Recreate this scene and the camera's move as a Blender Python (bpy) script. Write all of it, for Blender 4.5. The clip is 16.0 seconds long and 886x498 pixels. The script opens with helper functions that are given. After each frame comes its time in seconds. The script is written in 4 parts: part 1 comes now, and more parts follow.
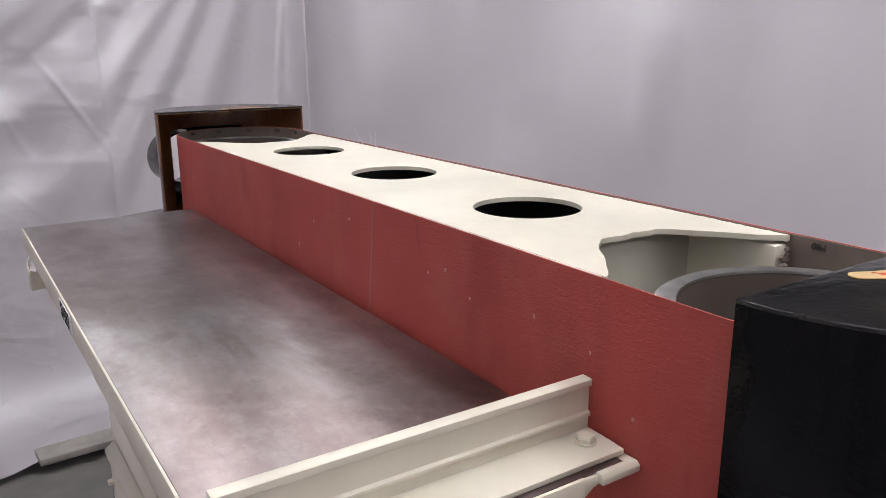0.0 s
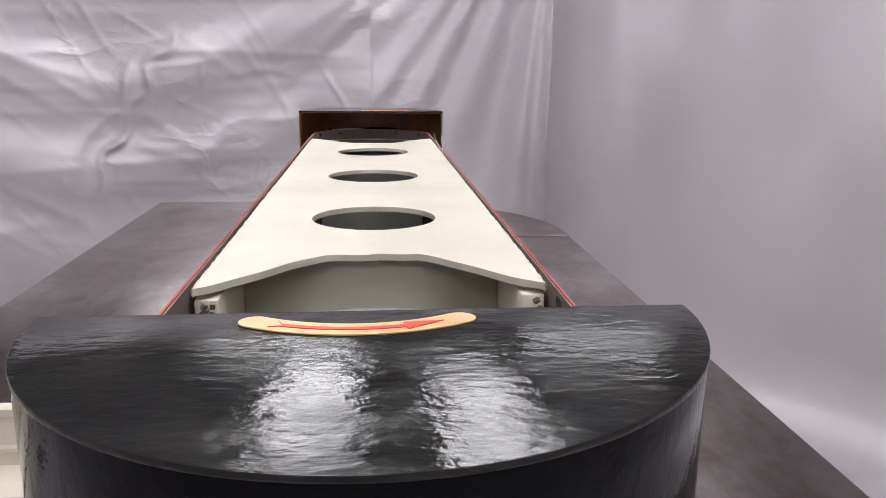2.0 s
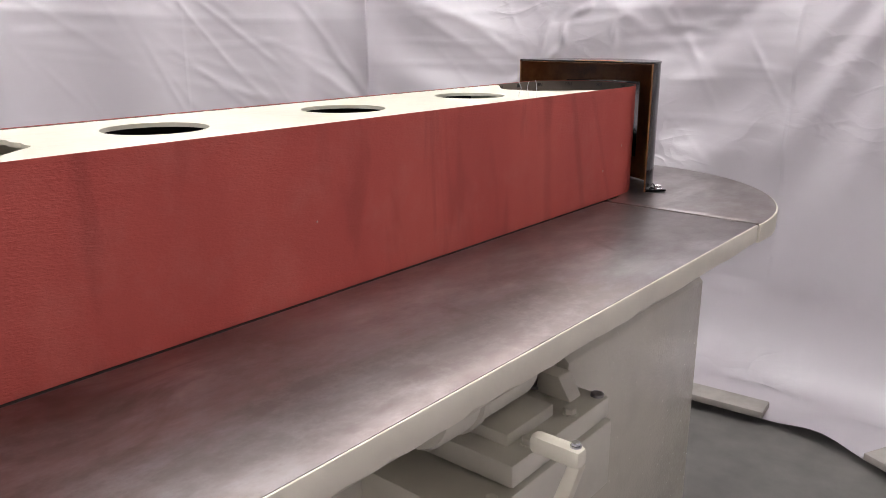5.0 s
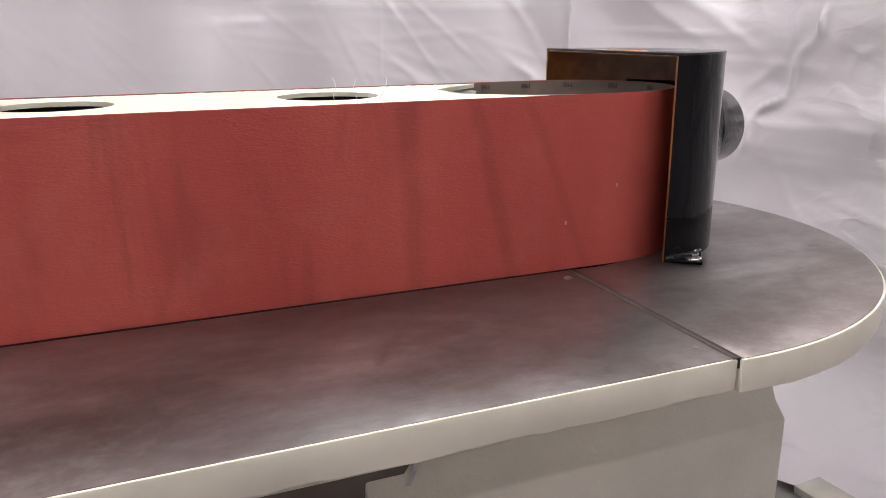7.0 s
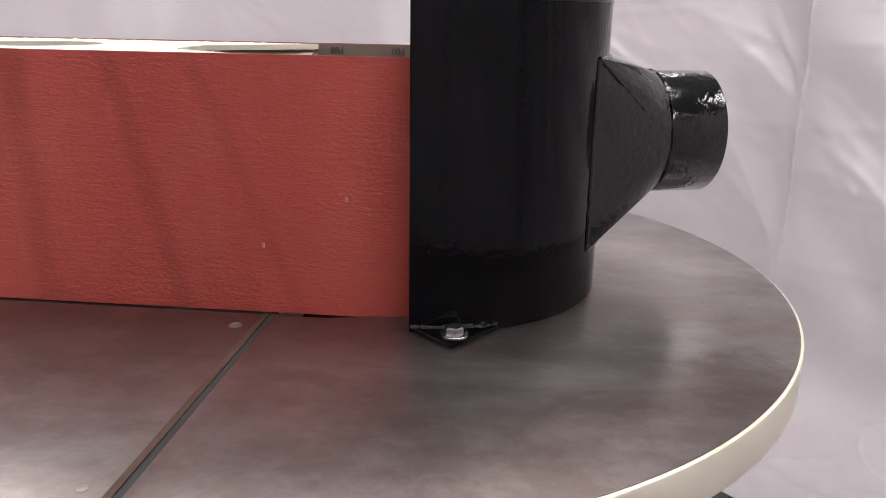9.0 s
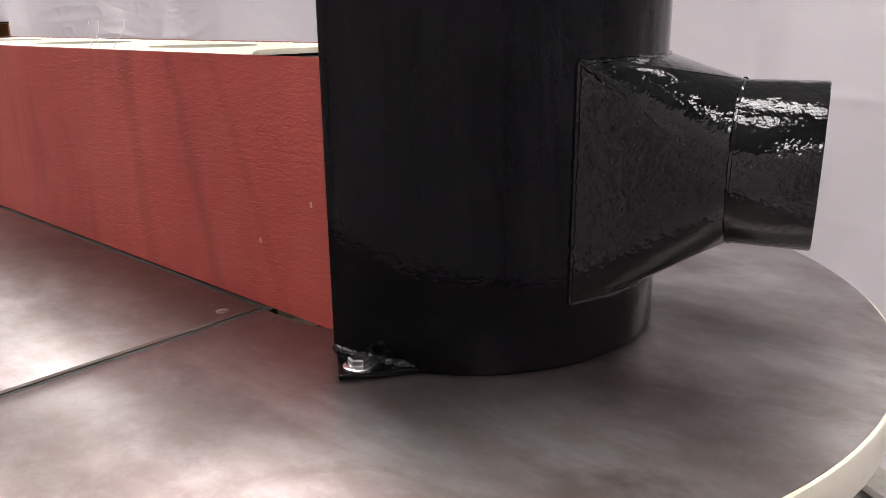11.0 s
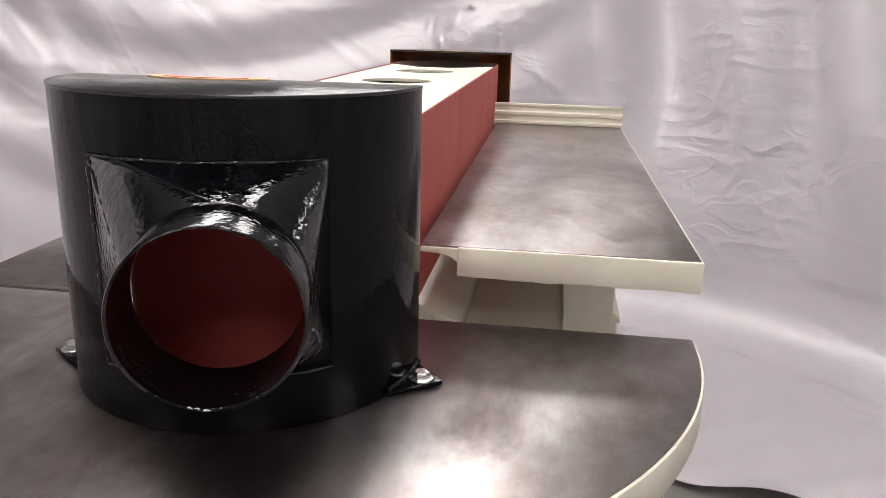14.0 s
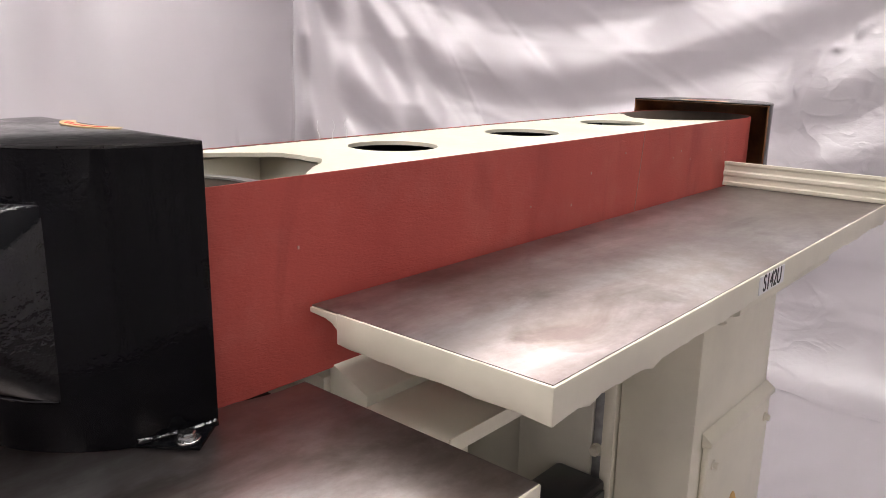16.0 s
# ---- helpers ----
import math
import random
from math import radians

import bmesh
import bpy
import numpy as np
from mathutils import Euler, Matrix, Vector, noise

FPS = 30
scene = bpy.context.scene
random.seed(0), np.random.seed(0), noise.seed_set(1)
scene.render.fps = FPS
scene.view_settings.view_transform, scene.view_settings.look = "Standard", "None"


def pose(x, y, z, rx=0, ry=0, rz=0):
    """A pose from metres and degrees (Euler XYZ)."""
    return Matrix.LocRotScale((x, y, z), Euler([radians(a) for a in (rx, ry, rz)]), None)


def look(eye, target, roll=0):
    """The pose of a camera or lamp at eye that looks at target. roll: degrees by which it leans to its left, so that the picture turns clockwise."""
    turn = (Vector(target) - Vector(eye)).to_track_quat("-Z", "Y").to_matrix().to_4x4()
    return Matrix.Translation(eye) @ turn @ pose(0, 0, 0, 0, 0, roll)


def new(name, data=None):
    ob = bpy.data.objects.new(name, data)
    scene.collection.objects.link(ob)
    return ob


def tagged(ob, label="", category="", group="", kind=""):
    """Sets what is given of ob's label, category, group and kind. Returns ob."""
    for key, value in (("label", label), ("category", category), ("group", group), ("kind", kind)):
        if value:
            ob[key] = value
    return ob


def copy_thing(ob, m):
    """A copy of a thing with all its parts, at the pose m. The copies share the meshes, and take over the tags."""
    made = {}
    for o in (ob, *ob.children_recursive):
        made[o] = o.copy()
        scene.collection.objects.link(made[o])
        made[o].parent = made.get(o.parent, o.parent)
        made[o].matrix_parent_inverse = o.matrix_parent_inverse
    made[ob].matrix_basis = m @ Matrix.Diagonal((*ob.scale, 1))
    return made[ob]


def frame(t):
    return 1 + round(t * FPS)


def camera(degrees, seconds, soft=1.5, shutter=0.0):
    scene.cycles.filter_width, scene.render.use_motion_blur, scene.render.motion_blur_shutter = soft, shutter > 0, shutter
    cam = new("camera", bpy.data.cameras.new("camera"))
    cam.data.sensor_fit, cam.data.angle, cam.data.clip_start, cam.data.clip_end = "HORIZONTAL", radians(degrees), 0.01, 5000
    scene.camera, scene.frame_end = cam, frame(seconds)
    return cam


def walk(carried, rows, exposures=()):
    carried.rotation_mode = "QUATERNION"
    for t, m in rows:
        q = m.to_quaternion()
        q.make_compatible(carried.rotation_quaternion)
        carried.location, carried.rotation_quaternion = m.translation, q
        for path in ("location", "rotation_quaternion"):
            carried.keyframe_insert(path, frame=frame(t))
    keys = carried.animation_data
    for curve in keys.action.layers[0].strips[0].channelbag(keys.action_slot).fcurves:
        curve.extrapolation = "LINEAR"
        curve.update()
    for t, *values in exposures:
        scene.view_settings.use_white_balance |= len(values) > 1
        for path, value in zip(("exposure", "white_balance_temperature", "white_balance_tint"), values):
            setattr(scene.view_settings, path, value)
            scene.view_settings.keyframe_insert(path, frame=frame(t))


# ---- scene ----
cam = camera(59.6, 16.0, 0.6)
PATH = [
    (0, (-0.503, -0.184, 1.24), (0.556, 1.436, 0.735), -0.3),
    (0.5, (-0.395, -0.236, 1.237), (0.456, 1.507, 0.746), -0.8),
    (1, (-0.234, -0.25, 1.224), (0.364, 1.601, 0.757), -1.0),
    (1.5, (-0.129, -0.285, 1.228), (0.27, 1.617, 0.757), -0.1),
    (2, (0.001, -0.276, 1.216), (0.18, 1.662, 0.754), 0.5),
    (2.5, (0.129, -0.283, 1.207), (0.067, 1.662, 0.743), 0.0),
    (3, (0.26, -0.267, 1.187), (-0.038, 1.655, 0.722), 0.2),
    (3.5, (0.389, -0.237, 1.164), (-0.153, 1.629, 0.694), 0.1),
    (6, (0.909, 0.297, 1.19), (-0.666, 1.4, 0.637), -0.3),
    (6.5, (0.913, 0.525, 1.156), (-0.788, 1.433, 0.624), -0.3),
    (7, (0.867, 0.773, 1.15), (-0.917, 1.492, 0.604), -0.4),
    (7.5, (0.825, 0.972, 1.136), (-1.021, 1.512, 0.585), 0.2),
    (8, (0.785, 1.158, 1.127), (-1.113, 1.453, 0.573), -0.2),
    (8.5, (0.73, 1.303, 1.12), (-1.184, 1.385, 0.548), 0.2),
    (9, (0.681, 1.423, 1.11), (-1.224, 1.236, 0.529), 1.0),
    (9.2, (0.664, 1.472, 1.103), (-1.221, 1.145, 0.519), 0.7),
    (11.3, (0.46, 1.815, 1.107), (-0.873, 0.449, 0.51), 0.2),
    (11.5, (0.458, 1.877, 1.134), (-0.804, 0.454, 0.515), 0.8),
    (12, (0.354, 1.928, 1.141), (-0.678, 0.33, 0.523), 0.7),
    (12.5, (0.206, 1.959, 1.157), (-0.533, 0.202, 0.552), 1.5),
    (13, (0.052, 1.973, 1.161), (-0.336, 0.103, 0.569), 1.3),
    (13.5, (-0.103, 1.977, 1.164), (-0.16, 0.063, 0.588), 1.5),
    (14, (-0.251, 1.965, 1.171), (0.006, 0.063, 0.61), 1.5),
    (14.5, (-0.389, 1.93, 1.181), (0.174, 0.089, 0.641), 1.3),
    (15, (-0.503, 1.854, 1.188), (0.328, 0.109, 0.673), 1.3),
    (15.5, (-0.601, 1.767, 1.19), (0.465, 0.15, 0.691), 1.2),
    (16, (-0.684, 1.679, 1.19), (0.584, 0.21, 0.705), 1.0),
]
walk(cam, [(t, look(eye, target, roll)) for t, eye, target, roll in PATH], [(0.0, -0.30, 6150, 12), (2.0, -0.30, 6180, 12), (3.5, -0.16, 6250, 12), (6.0, 0.08, 6400, 10), (9.0, 0.20, 6450, 11), (12.0, 0.18, 6550, 10), (14.0, 0.16, 6550, 10), (16.0, 0.10, 6600, 11)])

# ---- world and light ----
world = bpy.data.worlds.new("hall_air")
scene.world = world
world.use_nodes = True
world.node_tree.nodes["Background"].inputs[0].default_value = (0.80, 0.80, 0.86, 1)
world.node_tree.nodes["Background"].inputs[1].default_value = 0.25
LAMP = 12.0          # strength of the lamp diffusers
CX, CY = 0.0, 0.70   # middle of the booth


# ---- materials ----
def mat(name):
    m = bpy.data.materials.new(name)
    m.use_nodes = True
    nt = m.node_tree
    return m, nt, nt.nodes["Principled BSDF"]


def node(nt, kind, **inputs):
    n = nt.nodes.new(kind)
    for k, v in inputs.items():
        n.inputs[k.replace("_", " ")].default_value = v
    return n


def coords(nt, scale=(1, 1, 1)):
    tc = nt.nodes.new("ShaderNodeTexCoord")
    mp = nt.nodes.new("ShaderNodeMapping")
    mp.inputs["Scale"].default_value = scale
    nt.links.new(tc.outputs["Object"], mp.inputs["Vector"])
    return mp.outputs["Vector"]


def noise_tex(nt, scale, stretch=(1, 1, 1), detail=5.0, rough=0.55, distort=0.0):
    n = node(nt, "ShaderNodeTexNoise", Scale=scale, Detail=detail, Roughness=rough, Distortion=distort)
    nt.links.new(coords(nt, stretch), n.inputs["Vector"])
    return n.outputs["Fac"]


def ramp(nt, fac, stops):
    r = nt.nodes.new("ShaderNodeValToRGB")
    e = r.color_ramp.elements
    while len(e) < len(stops):
        e.new(0.5)
    for el, (p, c) in zip(e, stops):
        el.position = p
        el.color = (*c, 1) if len(c) == 3 else c
    nt.links.new(fac, r.inputs["Fac"])
    return r.outputs["Color"]


def mixc(nt, fac, a, b, blend="MIX"):
    n = nt.nodes.new("ShaderNodeMix")
    n.data_type, n.blend_type = "RGBA", blend
    if isinstance(fac, float):
        n.inputs[0].default_value = fac
    else:
        nt.links.new(fac, n.inputs[0])
    for i, v in ((6, a), (7, b)):
        if isinstance(v, tuple):
            n.inputs[i].default_value = (*v, 1)
        else:
            nt.links.new(v, n.inputs[i])
    return n.outputs[2]


def spread(nt, fac, lo, hi, a=0.15, b=0.85):
    n = nt.nodes.new("ShaderNodeMapRange")
    for k, v in zip((1, 2, 3, 4), (a, b, lo, hi)):
        n.inputs[k].default_value = v
    nt.links.new(fac, n.inputs[0])
    return n.outputs[0]


def bump(nt, b, *heights):
    last = None
    for h, strength, dist in heights:
        n = nt.nodes.new("ShaderNodeBump")
        n.inputs["Strength"].default_value, n.inputs["Distance"].default_value = strength, dist
        nt.links.new(h, n.inputs["Height"])
        if last:
            nt.links.new(last, n.inputs["Normal"])
        last = n.outputs["Normal"]
    nt.links.new(last, b.inputs["Normal"])


def cream_paint(name, base=(0.72, 0.675, 0.555), low=0.28, relief=0.12):
    m, nt, b = mat(name)
    dirt = noise_tex(nt, 7, detail=6)
    fine = noise_tex(nt, 90, detail=3)
    c = ramp(nt, dirt, [(0.28, tuple(v * 0.86 for v in base)), (0.55, base), (0.8, tuple(min(1, v * 1.05) for v in base))])
    chip = ramp(nt, noise_tex(nt, 38, detail=8, rough=0.7), [(0.0, (0, 0, 0)), (0.735, (0, 0, 0)), (0.76, (1, 1, 1))])
    nt.links.new(mixc(nt, chip, c, (0.36, 0.33, 0.28)), b.inputs["Base Color"])
    nt.links.new(spread(nt, fine, low, low + 0.17), b.inputs["Roughness"])
    bump(nt, b, (noise_tex(nt, 160, detail=2), relief, 0.001), (noise_tex(nt, 25, detail=4), 0.15, 0.002))
    return m


def ground_steel(name):
    m, nt, b = mat(name)
    cloud = noise_tex(nt, 5.5, (1, 0.45, 1), detail=6, rough=0.58, distort=0.4)
    mottle = noise_tex(nt, 15, (1, 0.60, 1), detail=9, rough=0.70)
    streak = noise_tex(nt, 30, (1, 0.07, 1), detail=7, rough=0.68)
    c = ramp(nt, cloud, [(0.33, (0.120, 0.090, 0.085)), (0.45, (0.210, 0.178, 0.173)), (0.55, (0.315, 0.287, 0.286)), (0.66, (0.48, 0.458, 0.464))])
    c = mixc(nt, spread(nt, mottle, 0.0, 0.70, 0.38, 0.70), c, (0.130, 0.096, 0.090))
    c = mixc(nt, spread(nt, noise_tex(nt, 46, (1, 0.8, 1), detail=7, rough=0.72), 0.0, 0.22, 0.46, 0.66), c, (0.42, 0.39, 0.385))
    c = mixc(nt, spread(nt, streak, 0.0, 0.55, 0.38, 0.80), c, (0.22, 0.165, 0.148))
    stain = spread(nt, noise_tex(nt, 8, (1, 0.7, 1), detail=5, rough=0.58, distort=0.8), 0.0, 0.7, 0.58, 0.72)
    c = mixc(nt, stain, c, (0.10, 0.070, 0.060))
    nt.links.new(c, b.inputs["Base Color"])
    b.inputs["Metallic"].default_value = 0.95
    r1 = spread(nt, cloud, 0.355, 0.300, 0.30, 0.70)
    r2 = spread(nt, mottle, -0.012, 0.03, 0.30, 0.70)
    add = nt.nodes.new("ShaderNodeMath")
    nt.links.new(r1, add.inputs[0])
    nt.links.new(r2, add.inputs[1])
    nt.links.new(add.outputs[0], b.inputs["Roughness"])
    bump(nt, b, (noise_tex(nt, 9, (1, 0.6, 1), detail=1, rough=0.4), 0.14, 0.002), (noise_tex(nt, 60, (1, 0.25, 1), detail=4), 0.05, 0.0006))
    return m


DRIPS = ((1.116, 1.064, 1.16, 0.881, 0.012, 0.28), (1.037, 1.062, 1.044, 0.88, 0.015, 0.24), (1.198, 1.024, 1.231, 0.942, 0.010, 0.18))  # y, z at both ends, half width, strength


def belt_cloth(name):
    m, nt, b = mat(name)
    soft = noise_tex(nt, 3.0, (1, 2.2, 0.35), detail=4)
    wear = noise_tex(nt, 14, (1, 1, 1), detail=6, rough=0.65)
    c = ramp(nt, soft, [(0.1, (0.37, 0.054, 0.044)), (0.5, (0.455, 0.077, 0.061)), (0.9, (0.54, 0.112, 0.086))])
    c = mixc(nt, spread(nt, wear, 0.0, 0.35, 0.5, 0.8), c, (0.50, 0.16, 0.13))
    streak = ramp(nt, noise_tex(nt, 3.2, (1, 3.0, 0.7), detail=3, distort=1.2), [(0.0, (1, 1, 1)), (0.33, (1, 1, 1)), (0.43, (0, 0, 0))])
    c = mixc(nt, spread(nt, streak, 0.0, 0.22, 0.0, 1.0), c, (0.14, 0.02, 0.02))
    # slanting dark drips on one run of the belt
    xyz = nt.nodes.new("ShaderNodeSeparateXYZ")
    nt.links.new(coords(nt), xyz.inputs[0])

    def maths(op, a, v):
        n = nt.nodes.new("ShaderNodeMath")
        n.operation = op
        nt.links.new(a, n.inputs[0])
        if isinstance(v, float):
            n.inputs[1].default_value = v
        else:
            nt.links.new(v, n.inputs[1])
        return n.outputs[0]

    front = spread(nt, xyz.outputs[0], 0.0, 1.0, 0.10, 0.11)
    ragged = maths("MULTIPLY", maths("SUBTRACT", noise_tex(nt, 22, detail=4), 0.5), 0.014)
    for y0, z0, y1, z1, half, depth in DRIPS:
        k = (y1 - y0) / (z1 - z0)
        off = maths("SUBTRACT", maths("SUBTRACT", xyz.outputs[1], maths("MULTIPLY", xyz.outputs[2], k)), y0 - k * z0)
        near = spread(nt, maths("ABSOLUTE", maths("ADD", off, ragged), 0.0), depth, 0.0, half * 0.3, half)
        c = mixc(nt, maths("MULTIPLY", near, front), c, (0.17, 0.022, 0.020))
    nt.links.new(c, b.inputs["Base Color"])
    b.inputs["Roughness"].default_value = 0.62
    b.inputs["Specular IOR Level"].default_value = 0.35
    bump(nt, b, (noise_tex(nt, 420, (1, 0.55, 1.5), detail=3), 0.7, 0.0008), (noise_tex(nt, 190, (1, 0.4, 1.8), detail=2), 0.5, 0.0010))
    return m


def black_gloss(name, fine=0.15, coarse=0.18, gloss=0.16, grain=190):
    m, nt, b = mat(name)
    c = ramp(nt, noise_tex(nt, 8, detail=5), [(0.3, (0.0015, 0.0015, 0.002)), (0.7, (0.0035, 0.0035, 0.005))])
    nt.links.new(c, b.inputs["Base Color"])
    nt.links.new(spread(nt, noise_tex(nt, 22, detail=5), 0.03, 0.08), b.inputs["Roughness"])
    b.inputs["Specular IOR Level"].default_value = gloss
    bump(nt, b, (noise_tex(nt, grain, detail=2), fine, 0.0012), (noise_tex(nt, 38, (1, 1, 0.25), detail=3, distort=0.5), coarse, 0.0030))
    return m


def guard_top_black(name):
    m, nt, b = mat(name)
    spots = ramp(nt, noise_tex(nt, 26, (1, 0.8, 1), detail=7, rough=0.7), [(0.0, (0.006, 0.005, 0.006)), (0.55, (0.010, 0.009, 0.009)), (0.72, (0.030, 0.024, 0.020))])
    nt.links.new(spots, b.inputs["Base Color"])
    nt.links.new(spread(nt, noise_tex(nt, 30, detail=6, rough=0.7), 0.08, 0.24, 0.40, 0.62), b.inputs["Roughness"])
    b.inputs["Specular IOR Level"].default_value = 0.50
    bump(nt, b, (noise_tex(nt, 150, (0.5, 1, 1), detail=3), 0.45, 0.0012), (noise_tex(nt, 42, detail=6, rough=0.65), 0.14, 0.0022))
    return m


def bare_steel(name, base=(0.5, 0.49, 0.48), rough=0.3):
    m, nt, b = mat(name)
    nt.links.new(ramp(nt, noise_tex(nt, 60, detail=5), [(0.3, tuple(v * 0.65 for v in base)), (0.7, base)]), b.inputs["Base Color"])
    b.inputs["Metallic"].default_value, b.inputs["Roughness"].default_value = 1.0, rough
    bump(nt, b, (noise_tex(nt, 300, detail=3), 0.15, 0.0004))
    return m


def rusty_inside(name):
    m, nt, b = mat(name)
    c = ramp(nt, noise_tex(nt, 18, detail=8, rough=0.7), [(0.25, (0.06, 0.022, 0.008)), (0.5, (0.19, 0.075, 0.024)), (0.75, (0.30, 0.14, 0.05))])
    nt.links.new(c, b.inputs["Base Color"])
    b.inputs["Roughness"].default_value = 0.32
    bump(nt, b, (noise_tex(nt, 90, detail=6), 0.25, 0.001))
    return m


def plain(name, base, rough=0.5, metal=0.0, vary=0.15, scale=30):
    m, nt, b = mat(name)
    nt.links.new(ramp(nt, noise_tex(nt, scale, detail=5), [(0.3, tuple(v * (1 - vary) for v in base)), (0.7, base)]), b.inputs["Base Color"])
    b.inputs["Roughness"].default_value, b.inputs["Metallic"].default_value = rough, metal
    bump(nt, b, (noise_tex(nt, scale * 5, detail=3), 0.15, 0.0006))
    return m


def plastic_film(name):
    m, nt, b = mat(name)
    c = ramp(nt, noise_tex(nt, 0.9, detail=4), [(0.1, (0.500, 0.462, 0.488)), (0.9, (0.610, 0.566, 0.594))])
    nt.links.new(c, b.inputs["Base Color"])
    nt.links.new(spread(nt, noise_tex(nt, 2.2, detail=3), 0.285, 0.36, 0.3, 0.7), b.inputs["Roughness"])
    b.inputs["Specular IOR Level"].default_value = 0.9

    def ridges(scale, stretch, distort):
        # thin pinched creases where a broad noise crosses its middle value
        n = noise_tex(nt, scale, stretch, detail=1.5, rough=0.5, distort=distort)
        a = nt.nodes.new("ShaderNodeMath")
        a.operation = "SUBTRACT"
        a.inputs[1].default_value = 0.5
        nt.links.new(n, a.inputs[0])
        q = nt.nodes.new("ShaderNodeMath")
        q.operation = "ABSOLUTE"
        nt.links.new(a.outputs[0], q.inputs[0])
        return spread(nt, q.outputs[0], 1.0, 0.0, 0.0, 0.09)

    patch = spread(nt, noise_tex(nt, 1.5, detail=2), 0.0, 1.0, 0.47, 0.66)
    xyz = nt.nodes.new("ShaderNodeSeparateXYZ")
    nt.links.new(coords(nt), xyz.inputs[0])
    for edge in ((0.0, 1.0, -1.75, -1.2), (1.0, 0.0, 0.55, 1.0)):
        # the west and east sheets hang smooth
        k = nt.nodes.new("ShaderNodeMath")
        k.operation = "MULTIPLY"
        nt.links.new(spread(nt, xyz.outputs[0], *edge), k.inputs[0])
        nt.links.new(patch, k.inputs[1])
        patch = k.outputs[0]

    def patched(h):
        k = nt.nodes.new("ShaderNodeMath")
        k.operation = "MULTIPLY"
        nt.links.new(h, k.inputs[0])
        nt.links.new(patch, k.inputs[1])
        return k.outputs[0]

    bump(nt, b, (noise_tex(nt, 3.0, (1, 1, 0.8), detail=2, rough=0.4), 0.20, 0.05),
         (patched(ridges(2.4, (1, 1, 1.9), 0.5)), 0.50, 0.014),
         (patched(ridges(6.0, (1, 1, 1.7), 0.7)), 0.24, 0.009),
         (patched(noise_tex(nt, 26, (1, 1, 1.8), detail=3)), 0.26, 0.007))
    tr = nt.nodes.new("ShaderNodeBsdfTranslucent")
    tr.inputs["Color"].default_value = (0.80, 0.77, 0.80, 1)
    mx = nt.nodes.new("ShaderNodeMixShader")
    mx.inputs[0].default_value = 0.10
    out = nt.nodes["Material Output"]
    nt.links.new(b.outputs[0], mx.inputs[1])
    nt.links.new(tr.outputs[0], mx.inputs[2])
    nt.links.new(mx.outputs[0], out.inputs["Surface"])
    return m


M_CREAM = cream_paint("cream_enamel")
M_CREAM2 = cream_paint("cream_enamel_grey", (0.615, 0.585, 0.49))
M_CAB = cream_paint("cream_hammered_enamel", (0.615, 0.585, 0.49), 0.14, 0.5)
M_STEEL = ground_steel("ground_cast_iron")
M_BELT = belt_cloth("red_abrasive_cloth")
M_BACK = plain("brown_belt_backing", (0.20, 0.155, 0.125), 0.8, scale=60)
M_BLACK = black_gloss("black_gloss_enamel")
M_SPOUT = black_gloss("black_enamel_brushed_thick", 0.60, 0.08, 0.55, 150)
M_GTOP = guard_top_black("black_enamel_top")
M_RUST = rusty_inside("brown_primer_inside")
M_BOLT = bare_steel("zinc_bolt", (0.78, 0.78, 0.78), 0.25)
M_RIM = bare_steel("turned_steel_rim", (0.42, 0.40, 0.39), 0.45)
M_WEB = plain("pulley_web_brown", (0.10, 0.075, 0.06), 0.6, 0.0)
# near-black that puts the shade of gaps and recesses, and their dirt, into colour
M_DARK = plain("dark_shade_and_dirt", (0.015, 0.014, 0.014), 0.7)
M_RUBBER = plain("black_rubber", (0.02, 0.02, 0.02), 0.6)
M_SHELL = plain("black_switch_shell", (0.015, 0.015, 0.018), 0.3)
M_RED = plain("red_plastic", (0.65, 0.02, 0.03), 0.35)
M_DECAL = plain("yellow_decal", (0.72, 0.50, 0.24), 0.35, vary=0.1)
M_STICK = plain("yellow_sticker", (0.75, 0.42, 0.06), 0.4, vary=0.3)
M_ARROW = plain("red_decal_ink", (0.75, 0.06, 0.03), 0.35, vary=0.1)
M_INK = plain("black_ink", (0.02, 0.02, 0.02), 0.6)
M_PRINT = plain("grey_ink", (0.05, 0.045, 0.04), 0.7)
M_LABEL = plain("white_label", (0.80, 0.80, 0.80), 0.4, vary=0.05)
M_FILM = plastic_film("translucent_plastic_film")
M_FLOOR = plain("grey_concrete", (0.20, 0.19, 0.175), 0.6, scale=8, vary=0.3)
M_STRIP = plain("weathered_board", (0.42, 0.39, 0.35), 0.6, scale=14, vary=0.3)
M_CEIL = plain("ceiling_panel", (0.62, 0.62, 0.64), 0.8)
M_ORANGE = plain("orange_paint", (0.60, 0.10, 0.03), 0.4)
M_GALV = bare_steel("galvanised_bar", (0.42, 0.42, 0.43), 0.45)


def glow(name, strength):
    m, nt, b = mat(name)
    b.inputs["Base Color"].default_value = (0.9, 0.9, 0.9, 1)
    b.inputs["Emission Color"].default_value = (1.0, 0.97, 0.95, 1)
    b.inputs["Emission Strength"].default_value = strength
    return m


M_GLOW = glow("narrow_lamp_diffuser", LAMP)
M_TUBE = glow("bare_lamp_tube", 14.5)


